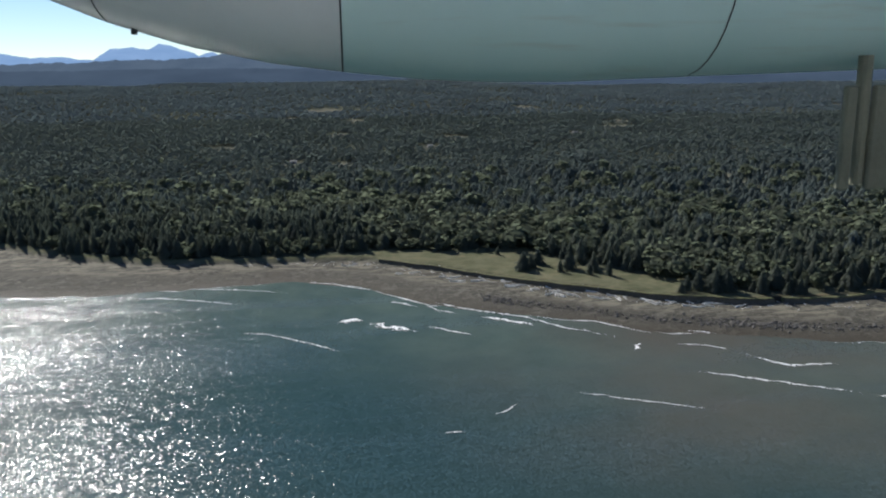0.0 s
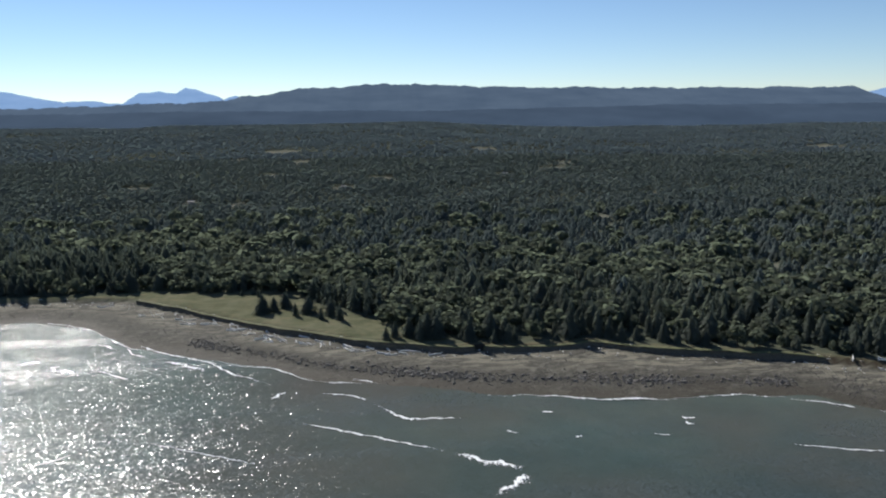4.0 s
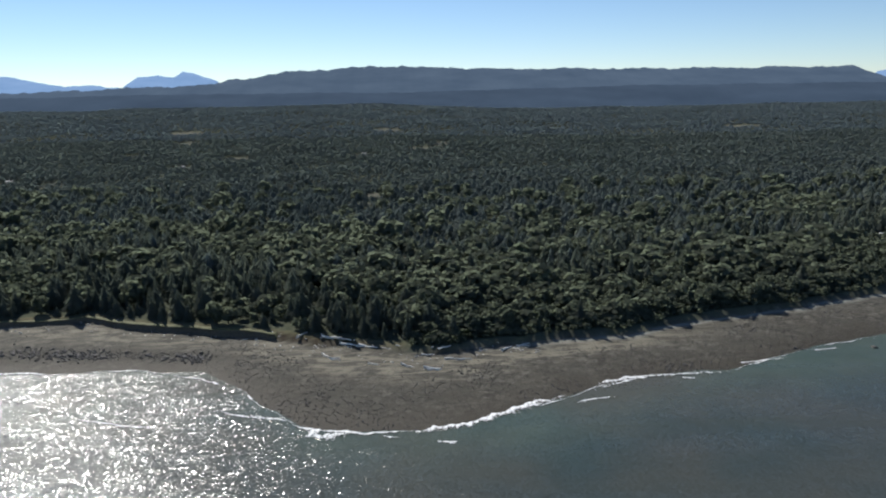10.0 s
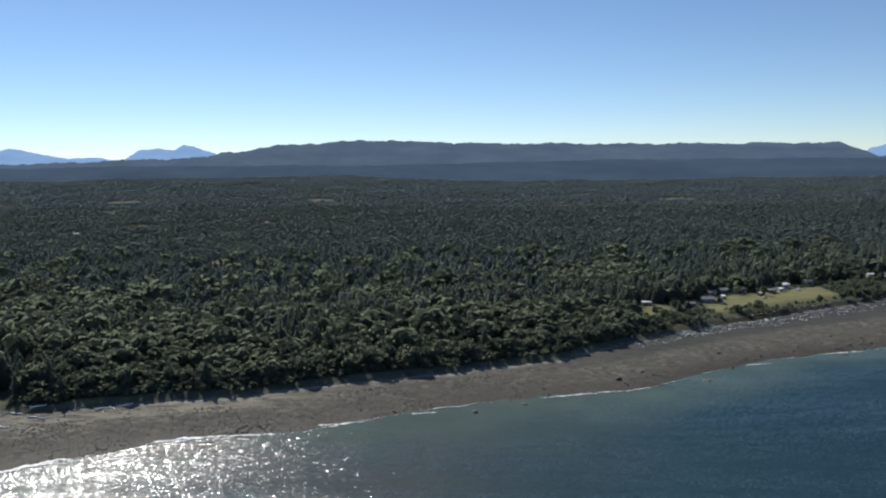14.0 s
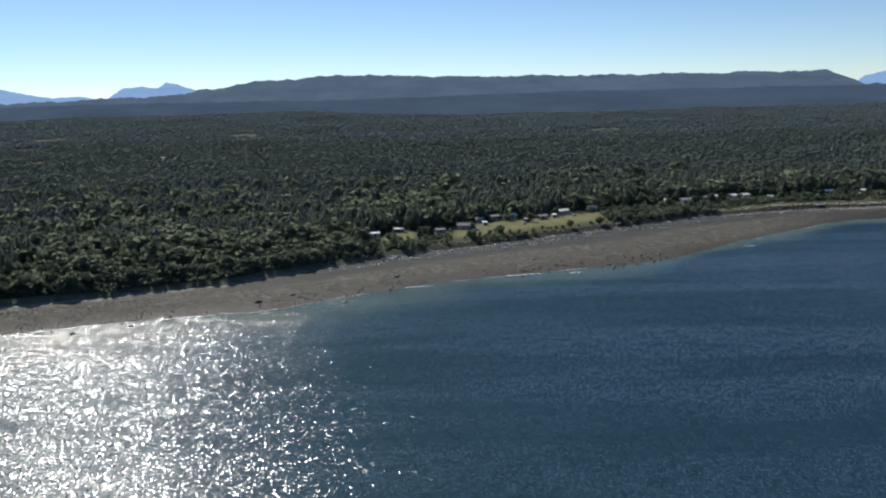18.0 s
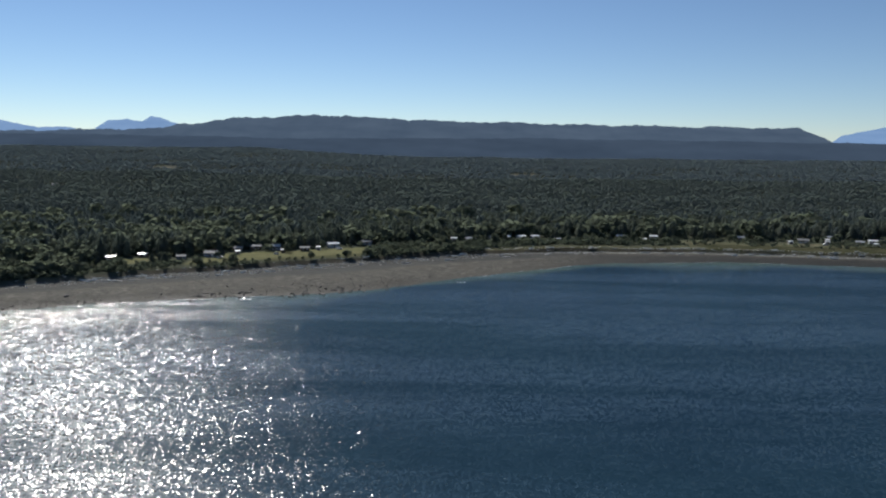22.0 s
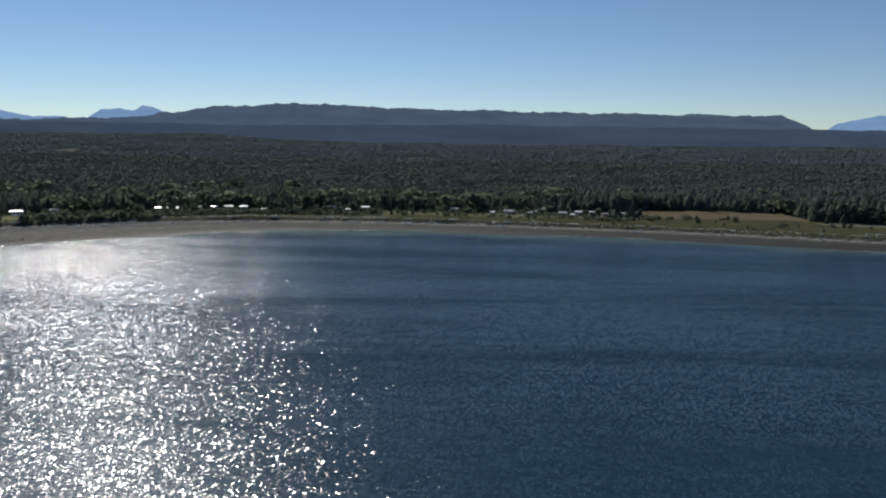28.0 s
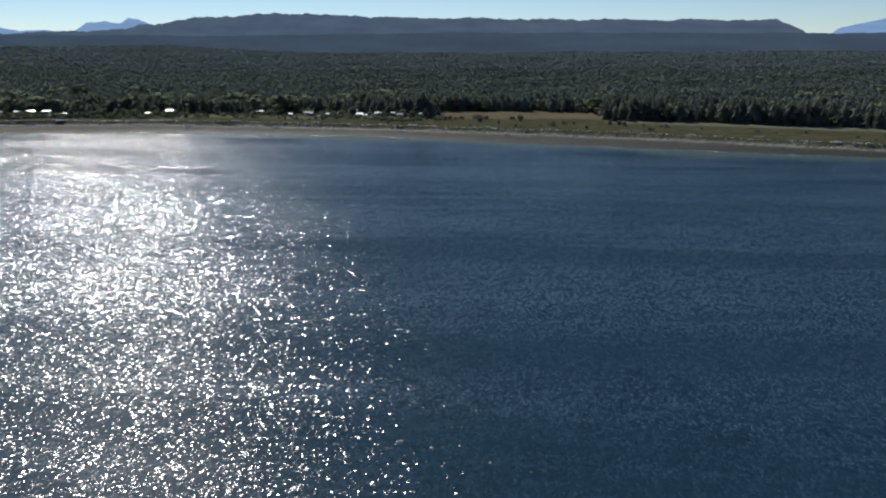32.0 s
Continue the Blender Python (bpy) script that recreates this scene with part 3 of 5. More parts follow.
def tuft(rng, sprays, size, r):
    """A far crown of a few loose sprays, fuller below: unit height; triangles."""
    v, f = [], []
    for k in range(sprays):
        z = rng.uniform(0.2, 1.0) ** 0.8
        a, q = rng.uniform(0, 6.28), r * (1.15 - z) * rng.uniform(0.3, 1.0) ** 0.5
        n = Vector((0.6 * math.cos(a) + rng.normal(0, 0.45), 0.6 * math.sin(a) + rng.normal(0, 0.45), 0.75)).normalized()
        e1 = n.cross(Vector((math.cos(3 * a), math.sin(3 * a), 0.3))).normalized()
        e2 = n.cross(e1)
        c = Vector((q * math.cos(a), q * math.sin(a), z))
        t = rng.uniform(0, 6.28)
        for j in range(3):
            s = size * rng.uniform(0.7, 1.3)
            v.append(tuple(c + s * (math.cos(t + 2.1 * j) * e1 + math.sin(t + 2.1 * j) * e2)))
        f.append((3 * k, 3 * k + 1, 3 * k + 2))
    return np.array(v), np.array(f)


rng = np.random.default_rng(5)


def spread(protos, xs, ys, zs, hs, mat, name, wide=None):
    """Many plants of the given shapes in one mesh."""
    pick = rng.integers(0, len(protos), len(xs))
    turn = rng.uniform(0, 6.28, len(xs))
    wide = hs if wide is None else wide
    co, fa, base = [], [], 0
    for k, (v, f) in enumerate(protos):
        sel = np.where(pick == k)[0]
        if not len(sel):
            continue
        c, s = np.cos(turn[sel])[:, None], np.sin(turn[sel])[:, None]
        X = (v[None, :, 0] * c - v[None, :, 1] * s) * wide[sel][:, None] + xs[sel][:, None]
        Y = (v[None, :, 0] * s + v[None, :, 1] * c) * wide[sel][:, None] + ys[sel][:, None]
        Z = v[None, :, 2] * hs[sel][:, None] + zs[sel][:, None]
        co.append(np.stack([X, Y, Z], -1).reshape(-1, 3))
        fa.append((f[None] + (np.arange(len(sel)) * len(v))[:, None, None] + base).reshape(-1, 3))
        base += len(sel) * len(v)
    me = bulk(name, np.concatenate(co), np.concatenate(fa), mat)
    me.shade_smooth()
    return new(name, me)


def scatter(x0, x1, y0, y1, area):
    """Even but jittered places, one per so many square metres."""
    s = math.sqrt(area)
    X, Y = np.meshgrid(np.arange(x0, x1, s), np.arange(y0, y1, s))
    X, Y = X.ravel() + rng.uniform(-0.55, 0.55, X.size) * s, Y.ravel() + rng.uniform(-0.55, 0.55, X.size) * s
    return X, Y


def clear_of_houses(X, Y):
    ok = np.ones(len(X), bool)
    for hx, hy in HOUSE_SPOTS:
        ok &= (abs(X - hx) > 6.5) | (abs(Y - hy) > 6.0)
    return ok


HOUSE_SPOTS = [(636, 430), (649, 444), (673, 440), (687, 452), (697, 474), (706, 481), (717, 484), (737, 482), (752, 500), (773, 510),
               (831, 541), (843, 538), (858, 545), (869, 549), (879, 548), (889, 552), (952, 560), (976, 562), (1040, 566), (1080, 552), (1107, 572),
               (1117, 546), (1129, 552), (1146, 541), (1160, 547)]


def wooded(X, Y):
    g = lawn(X, Y)[0]
    edge = Y > bank(X) + np.where((X > 372) & (X < 640), 9, np.where((X > 850) & (X < 1000), 19, 5)) + 3 * ripple(X, Y, 8, 2)
    return edge & (g < 0.5) & ~glade(X, Y) & clear_of_houses(X, Y)


def leafy(X, Y):
    """Share of broadleaf trees and bushes at a place."""
    d = Y - bank(X)
    shore = step(366, 400, X) * (1 - step(625, 645, X)) * (1 - step(45, 75, d))
    patch = step(-0.3, 0.3, 0.7 * ripple(X, Y, 55, 7) + 0.45 * ripple(X, Y, 21, 2)) * 0.88 * step(-160, 20, X) * (1 - step(130, 240, d)) * (1 - 0.7 * step(620, 700, X))
    shrubs = step(640, 700, X) * (1 - step(1090, 1130, X)) * (1 - step(50, 75, d)) * 0.55
    return np.clip(0.05 + shore * 0.9 + patch * 0.9 + shrubs, 0, 1)


CONES = [cone_tree(rng, 6, 8, r=rng.uniform(0.24, 0.34), full=f) for f in (1.2, 1.5, 1.8, 2.2, 2.6, 3.0, 3.4, 1.4)]
BLOBS = [blob_tree(rng, 64, 0.135) for _ in range(8)]
CONES_FAR = [tuft(rng, 16, 0.2, 0.42) for _ in range(10)]
CONES_NEAR = [cone_tree(rng, 12, 12, r=rng.uniform(0.24, 0.34), full=f) for f in (1.1, 1.4, 1.7, 2.0, 2.4, 3.0)]
BLOBS_NEAR = [blob_tree(rng, 130, 0.095) for _ in range(8)]
CONES_HILL = [tuft(rng, 9, 0.26, 0.42) for _ in range(8)]
BRUSH = [blob_tree(rng, 22, 0.22) for _ in range(4)]
BLOBS_FAR = [blob_tree(rng, 16, 0.24) for _ in range(4)]

X, Y = scatter(-330, 1680, 262, 720, 33)
keep = wooded(X, Y) & (X > -0.75 * Y) & (X < 1230 + 0.68 * Y)
X, Y = X[keep], Y[keep]
is_leaf = rng.random(len(X)) < leafy(X, Y)
Z = height(X, Y) - 0.3
tall = (9.5 + 2.5 * ripple(X, Y, 55, 3) + rng.uniform(-4.5, 5, len(X)) + 4 * step(1080, 1180, X)) * (1 - 0.42 * step(30, 260, Y - bank(X)))
low = 4.8 + 1.0 * ripple(X, Y, 30, 5) + rng.uniform(-1.6, 3.4, len(X)) + 3 * step(20, 80, Y - bank(X))
low = low + np.where(rng.random(len(X)) > 0.88, rng.uniform(1, 4, len(X)), 0)
yard = (X > 636) & (X < 1170) & (Y < knots(HOUSES, X) + 4)
low = np.where(yard, 1.4 + rng.uniform(0, 1.5, len(X)), low)
is_leaf = is_leaf | yard
low = low + np.where(yard, np.where(rng.random(len(X)) > 0.8, 2.5, 0), 0)
rows_edge = (Y - bank(X)) < 22
near_c = np.where(~is_leaf & rows_edge)[0]
single_c = near_c[rng.permutation(len(near_c))[:230]]
near_l = np.where(is_leaf & rows_edge)[0]
single_l = near_l[rng.permutation(len(near_l))[:200]]
rest = np.ones(len(X), bool)
rest[single_c] = rest[single_l] = False
front = Y - bank(X) < 70
girth = rng.uniform(0.6, 1.15, len(X)) * (1 + 0.75 * step(30, 260, Y - bank(X)))
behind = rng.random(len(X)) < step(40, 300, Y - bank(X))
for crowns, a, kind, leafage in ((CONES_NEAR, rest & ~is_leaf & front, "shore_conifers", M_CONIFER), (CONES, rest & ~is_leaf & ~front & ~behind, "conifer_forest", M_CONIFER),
                                 (CONES, rest & ~is_leaf & ~front & behind, "upland_conifer_forest", M_INLAND_HAZE)):
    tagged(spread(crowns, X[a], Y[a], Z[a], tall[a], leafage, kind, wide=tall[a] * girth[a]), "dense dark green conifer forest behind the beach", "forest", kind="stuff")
girth = rng.uniform(1.1, 1.75, len(X))
for crowns, a, kind in ((BLOBS_NEAR, rest & is_leaf & front, "shore_thicket"), (BLOBS, rest & is_leaf & ~front, "broadleaf_thicket")):
    tagged(spread(crowns, X[a], Y[a], Z[a], low[a], M_LEAF, kind, wide=low[a] * girth[a]), "olive green broadleaf trees and bushes among the conifers", "trees", kind="stuff")

X2, Y2 = scatter(-900, 2200, 720, 1250, 34)
keep = wooded(X2, Y2) & (X2 > -0.75 * Y2) & (X2 < 1230 + 0.68 * Y2)
X2, Y2 = X2[keep], Y2[keep]
h2 = 5.0 + 1.6 * ripple(X2, Y2, 60, 3) + rng.uniform(-1.5, 2, len(X2))
l2 = rng.random(len(X2)) < 0.012 + 0.14 * step(0.3, 0.7, ripple(X2, Y2, 60, 2)) * (1 - 0.9 * step(300, 800, X2))
Z2 = height(X2, Y2) - 0.1 * h2
tagged(spread(CONES_FAR, X2[~l2], Y2[~l2], Z2[~l2], h2[~l2], M_INLAND_HAZE, "inland_forest", wide=h2[~l2] * 1.7), "dark conifer forest on the land inland", "forest", kind="stuff")
tagged(spread(BLOBS_FAR, X2[l2], Y2[l2], Z2[l2], h2[l2] * 0.9, M_LEAF, "inland_broadleaf_trees", wide=h2[l2] * 1.2), "olive broadleaf trees among inland conifers", "trees", kind="stuff")

X3, Y3 = scatter(-2000, 3400, 1250, 2300, 84)
keep = wooded(X3, Y3) & (X3 > -0.8 * Y3) & (X3 < 1230 + 0.7 * Y3)
X3, Y3 = X3[keep], Y3[keep]
h3 = 4.0 + 1.4 * ripple(X3, Y3, 90, 3) + rng.uniform(-1.2, 1.6, len(X3))
tagged(spread(CONES_HILL, X3, Y3, height(X3, Y3) - 0.1 * h3, h3, M_HILL_HAZE, "hillside_forest", wide=h3 * 2.8), "dark forest over the far hillside", "forest", kind="stuff")

# low brush between the beach and the houses
X5, Y5 = scatter(374, 1180, 262, 580, 6)
top = np.where(X5 < 640, bank(X5) + 17, np.where(X5 < 776, np.where((X5 > 662) & (X5 < 680), bank(X5) + 30, bank(X5) + np.where(X5 < 722, 16, 9)), knots(HOUSES, X5) - 7))
thin = np.where(X5 < 645, 0.95, np.where((X5 > 680) & (X5 < 776), np.where(X5 < 722, 0.9, 0.08), np.where(X5 < 850, 0.97, np.where(X5 < 990, 0.8, 0.3))) * step(-0.45, 0.1, ripple(X5, Y5, 17, 6) + 0.4 * ripple(X5, Y5, 6, 1) + np.where((X5 > 776) & (X5 < 960), 0.4, 0)))
keep = (Y5 > bank(X5) + np.where(X5 < 640, 2.5, 1.0 + 17 * step(840, 880, X5) + 8 * step(980, 1010, X5))) & (Y5 < top + 2 * ripple(X5, Y5, 9, 4)) & (rng.random(len(X5)) < thin) & clear_of_houses(X5, Y5)
X5, Y5 = X5[keep], Y5[keep]
h5 = np.where(X5 < 640, 0.7 + 0.26 * (Y5 - bank(X5)), np.where((X5 > 680) & (X5 < 776), 0.9, 1.5)) + 0.6 * ripple(X5, Y5, 12, 2) + rng.uniform(-0.3, 1.5, len(X5)) ** 1.0
tagged(spread(BRUSH, X5, Y5, height(X5, Y5) - 0.2, h5, M_LEAF, "shore_brush", wide=h5 * 1.4), "low dark green brush between the beach and the houses", "bushes", kind="stuff")


# ---- single trees at the edge of the beach ----
def tube(bm, a, b, ra, rb, sides=7):
    """A tapered round bar from a to b."""
    a, b = Vector(a), Vector(b)
    q = (b - a).to_track_quat("Z", "Y").to_matrix().to_4x4()
    m = Matrix.Translation((a + b) / 2) @ q
    bmesh.ops.create_cone(bm, cap_ends=True, segments=sides, radius1=ra, radius2=rb, depth=(b - a).length, matrix=m)


def block(bm, x0, x1, y0, y1, z0, z1, bevel=0.0):
    r = bmesh.ops.create_cube(bm, size=1, matrix=Matrix.Translation(((x0 + x1) / 2, (y0 + y1) / 2, (z0 + z1) / 2)) @ Matrix.Diagonal((x1 - x0, y1 - y0, z1 - z0, 1)))
    if bevel:
        edges = list({e for v in r["verts"] for e in v.link_edges})
        bmesh.ops.bevel(bm, geom=edges, offset=bevel, segments=1, affect="EDGES")


def shaped(name, vf, mat, parent, label=""):
    me = bulk(name, vf[0], vf[1], mat)
    ob = new(name, me)
    ob.parent = parent
    return tagged(ob, label)


def conifer():
    root = new("conifer_tree")
    bm = bmesh.new()
    tube(bm, (0, 0, -0.05), (0.01, 0, 0.9), 0.022, 0.004)
    part("trunk", bm, M_BARK, root)
    shaped("crown", cone_tree(rng, 18, 16, r=rng.uniform(0.24, 0.33), full=rng.uniform(1.1, 2.4)), M_CONIFER, root)
    return tagged(root, "dark green conifer at the forest edge above the beach", "tree", "conifers at the forest edge")


def broadleaf():
    root = new("broadleaf_tree")
    bm = bmesh.new()
    tube(bm, (0, 0, -0.05), (0.02, 0.01, 0.42), 0.035, 0.022)
    for k in range(6):
        t = k * 1.05 + rng.uniform(-0.3, 0.3)
        tube(bm, (0.02, 0.01, 0.25 + 0.03 * k), (0.3 * math.cos(t), 0.3 * math.sin(t), 0.55 + 0.05 * k), 0.016, 0.005, 5)
    part("trunk", bm, M_BARK, root)
    shaped("crown", blob_tree(rng, 210, 0.085), M_LEAF, root)
    return tagged(root, "olive green bushy broadleaf tree beside the beach", "tree", "broadleaf trees by the beach")


def plant(makers, xs, ys, zs, hs, wide=1.0):
    protos = [mk() for mk in makers]
    for i in range(len(xs)):
        m = pose(xs[i], ys[i], zs[i] - 0.02 * hs[i], 0, 0, rng.uniform(0, 360)) @ Matrix.Diagonal((*[hs[i] * wide * rng.uniform(0.7, 1.2)] * 2, hs[i], 1))
        if i < len(protos):
            protos[i].matrix_basis = m
        else:
            p = protos[i % len(protos)]
            c = copy_thing(p, Matrix())
            c.matrix_basis = m


plant([conifer] * 5, X[single_c], Y[single_c], Z[single_c] + 0.3, tall[single_c])
plant([broadleaf] * 5, X[single_l], Y[single_l], Z[single_l] + 0.3, low[single_l] * 1.1, 1.2)
# the free-standing conifers on the meadow and the bushes on the dunes
fx = np.array([70, 76, 80, 87, 92, 97, 104, 110, 117, 121, 126, 148, 152, 158, 163, 166, 170.0])
fy = np.array([418, 420, 413, 380, 384, 390, 372, 377, 365, 371, 362, 327, 330, 332, 326, 331, 328.0])
fh = np.array([3.5, 4.2, 5, 10.5, 8, 9, 7, 9.5, 6.5, 10, 9, 6, 8, 9.5, 10, 11.5, 12.0])
plant([conifer] * 2, fx, fy, height(fx, fy), fh, 1.25)
def scrub():
    root = new("dune_bush")
    bm = bmesh.new()
    tube(bm, (0, 0, -0.1), (0.02, 0.01, 0.4), 0.03, 0.012)
    part("stem", bm, M_BARK, root)
    crowns = [blob_tree(rng, 70, 0.1) for _ in range(3)]
    co, fa, base = [], [], 0
    for v, f in crowns:
        k = rng.uniform(0.55, 1.0)
        co.append(v * np.array((k, k, k)) + np.array((rng.uniform(-0.6, 0.6), rng.uniform(-0.5, 0.5), -0.12 * k)))
        fa.append(f + base)
        base += len(v)
    shaped("crown", (np.concatenate(co), np.concatenate(fa)), M_CONIFER, root)
    return tagged(root, "dark green spreading bush on the grassy dunes", "bush", "bushes on the dunes")


bx = np.array([1173, 1186, 1189, 1198, 1201, 1199, 1218, 1221, 1227, 1227, 1243, 1247, 1251, 1255, 1278, 1281, 1290, 1286, 1308, 1330, 1160, 1150, 690, 700, 708, 668.0])
by = np.array([527, 526, 528, 530, 528, 513, 524, 526, 529, 517, 490, 493, 496, 494, 497, 498, 492, 494, 478, 466, 520, 524, 424, 427, 430, 412.0])
bh = rng.uniform(3.0, 5.2, len(bx))
more = 26
mx = rng.uniform(1060, 1420, more)
bx, by, bh = np.concatenate([bx, mx]), np.concatenate([by, knots(BANK, mx) + rng.uniform(8, 50, more)]), np.concatenate([bh, rng.uniform(1.6, 3.4, more)])
bx, by = bx + rng.uniform(-2, 2, len(bx)), by + rng.uniform(-2, 3, len(bx))
plant([scrub] * 6, bx, by, height(bx, by), bh * rng.uniform(0.6, 1.15, len(bx)), 1.0)


# ---- houses along the shore ----
M_ROOFS = [paint("pale_metal_roof", (0.42, 0.43, 0.43), 0.5, 0.0, 0.2, 0.8, 0.1, 0.4), paint("grey_shingle_roof", (0.24, 0.24, 0.235), 0.75, 0.0, 0.2, 1.5, 0.3),
           paint("white_roof", (0.80, 0.80, 0.79), 0.45, 0.0, 0.15, 0.8, 0.1, 0.5)]
M_WALLS = [paint("grey_siding", (0.20, 0.22, 0.23), 0.8), paint("pale_siding", (0.33, 0.33, 0.32), 0.75), paint("brown_siding", (0.16, 0.105, 0.07), 0.85), paint("blue_grey_siding", (0.15, 0.19, 0.22), 0.8)]
M_TRIM = paint("white_trim", (0.75, 0.75, 0.73), 0.6, vary=0.1)
M_DOOR = paint("dark_door", (0.10, 0.06, 0.04), 0.6)
M_DECK = paint("weathered_deck", (0.34, 0.30, 0.26), 0.85, vary=0.3)
M_BRICK = paint("chimney_brick", (0.30, 0.14, 0.10), 0.9, vary=0.3, scale=3)
M_PANE = Mat("window_pane", 0.05, 0.0, 0.5)
M_PANE.b.inputs["Base Color"].default_value = (0.02, 0.03, 0.035, 1)
M_PANE = M_PANE.m


def house(x, y, w, d, h, rise, turn, wall, roof, chimney, deck, label, cross=False):
    """A gabled house: walls, two roof slopes, door, framed windows; the front looks at the sea."""
    z = float(height(x, y))
    w, d, h, rise = 0.76 * w, 0.72 * d, 0.9 * h, (0.34 if roof == 2 else 0.55) * rise
    root = new("house")
    root.matrix_basis = pose(x, y, z, 0, 0, turn + (x * 37) % 36 - 18)
    bm = bmesh.new()
    block(bm, -w / 2, w / 2, -d / 2, d / 2, -0.8, h)
    for s in (-1, 1):
        a = [bm.verts.new(p) for p in ((s * w / 2, -d / 2, h), (s * w / 2, d / 2, h), (s * w / 2, 0, h + rise), (s * (w / 2 - 0.2), -d / 2, h), (s * (w / 2 - 0.2), d / 2, h), (s * (w / 2 - 0.2), 0, h + rise))]
        for f in ((0, 1, 2), (3, 5, 4), (0, 2, 5, 3), (1, 4, 5, 2)):
            bm.faces.new([a[i] for i in f])
    bmesh.ops.recalc_face_normals(bm, faces=bm.faces)
    part("wall", bm, M_WALLS[wall], root)
    over, thick = 0.5, 0.16
    for s in (-1, 1):
        bm = bmesh.new()
        e = over * rise / (d / 2)
        lo = (s * (d / 2 + over), h - e)
        q = [(xx, yy, zz + k) for k in (0.02, thick) for xx, yy, zz in
             ((-w / 2 - over, 0, h + rise), (w / 2 + over, 0, h + rise), (w / 2 + over, lo[0], lo[1]), (-w / 2 - over, lo[0], lo[1]))]
        v = [bm.verts.new(p) for p in q]
        for f in ((0, 1, 2, 3), (4, 5, 6, 7), (0, 1, 5, 4), (1, 2, 6, 5), (2, 3, 7, 6), (3, 0, 4, 7)):
            bm.faces.new([v[i] for i in f])
        bmesh.ops.recalc_face_normals(bm, faces=bm.faces)
        part("roof_slope", bm, M_ROOFS[roof], root)
    bm = bmesh.new()
    block(bm, -w / 2 - over, w / 2 + over, -0.12, 0.12, h + rise + thick - 0.05, h + rise + thick + 0.05)
    part("ridge_cap", bm, M_ROOFS[roof], root)
    bm = bmesh.new()
    block(bm, -0.45, 0.45, -d / 2 - 0.06, -d / 2 - 0.003, 0.05, 2.05)
    door = part("door", bm, M_DOOR, root)
    bm = bmesh.new()
    block(bm, 0.28, 0.36, -d / 2 - 0.12, -d / 2 - 0.06, 1.0, 1.1)
    part("handle", bm, M_TRIM, door)
    n = max(1, int((w / 2 - 0.8) // 1.7))
    for s in (-1, 1):
        for k in range(n):
            cx = s * (1.35 + k * 1.75)
            if abs(cx) + 0.6 < w / 2:
                window(root, cx, -d / 2, 1.5, 1.15, 1.1)
    window(root, 0, -d / 2, 1.0, 0, 0, side=(w / 2, d))
    if chimney:
        bm = bmesh.new()
        block(bm, w * 0.22, w * 0.22 + 0.6, 0.4, 1.0, h, h + rise + 0.7, 0.03)
        part("chimney", bm, M_BRICK, root)
    if deck:
        bm = bmesh.new()
        block(bm, -w * 0.4, w * 0.4, -d / 2 - 2.2, -d / 2 - 0.08, -0.3, 0.0)
        dk = part("deck", bm, M_DECK, root)
        for k in range(5):
            bm = bmesh.new()
            px = -w * 0.4 + 0.06 + k * (w * 0.8 - 0.12) / 4
            block(bm, px - 0.05, px + 0.05, -d / 2 - 2.18, -d / 2 - 2.08, -0.9, 0.95)
            part("post", bm, M_TRIM, dk)
        bm = bmesh.new()
        block(bm, -w * 0.4, w * 0.4, -d / 2 - 2.18, -d / 2 - 2.1, 0.95, 1.03)
        part("rail", bm, M_TRIM, dk)
    return tagged(root, label, "house", "houses along the shore")


def window(root, cx, y, zc, w, h, side=None):
    if side:
        xw, d = side
        bm = bmesh.new()
        block(bm, xw + 0.003, xw + 0.06, -0.6, 0.6, 0.95, 2.0)
        win = part("window", bm, M_TRIM, root)
        bm = bmesh.new()
        block(bm, xw + 0.06, xw + 0.075, -0.52, 0.52, 1.03, 1.92)
        part("pane", bm, M_PANE, win)
        return
    bm = bmesh.new()
    block(bm, cx - w / 2, cx + w / 2, y - 0.06, y - 0.003, zc - h / 2, zc + h / 2)
    win = part("window", bm, M_TRIM, root)
    for s in (-1, 1):
        bm = bmesh.new()
        block(bm, cx + s * w / 4 - w / 4 + 0.06, cx + s * w / 4 + w / 4 - 0.06, y - 0.075, y - 0.06, zc - h / 2 + 0.08, zc + h / 2 - 0.08)
        part("pane", bm, M_PANE, win)
    bm = bmesh.new()
    block(bm, cx - w / 2 - 0.06, cx + w / 2 + 0.06, y - 0.12, y - 0.003, zc - h / 2 - 0.08, zc - h / 2)
    part("sill", bm, M_TRIM, win)


GREY = "grey-roofed wooden beach house on a lawn by the shore"
WHITE = "small house with a bright white roof above the beach"
PALE = "wooden house with a pale metal roof among trees"
house(636, 430, 6.5, 5.5, 2.3, 1.2, 14, 1, 2, False, False, WHITE)
house(649, 444, 6.6, 4.6, 2.2, 0.9, 10, 2, 2, False, False, WHITE)
house(673, 440, 6.5, 5.0, 2.3, 1.1, 8, 0, 1, False, False, GREY)
house(687, 452, 9.5, 7.0, 2.5, 2.0, 12, 3, 1, True, True, GREY)
house(697, 474, 6.0, 5.5, 2.4, 1.3, 14, 0, 1, False, False, GREY)
house(706, 481, 8.0, 6.0, 2.4, 1.3, 16, 2, 1, False, False, GREY)
house(717, 484, 9.0, 6.5, 2.5, 1.9, 12, 3, 0, True, True, PALE)
house(737, 482, 7.0, 5.5, 2.3, 1.1, 16, 2, 1, False, False, GREY)
house(752, 500, 9.5, 7.0, 2.9, 1.9, 15, 1, 2, True, True, WHITE)
house(773, 510, 8.0, 6.0, 2.6, 1.5, 18, 1, 1, False, False, GREY)
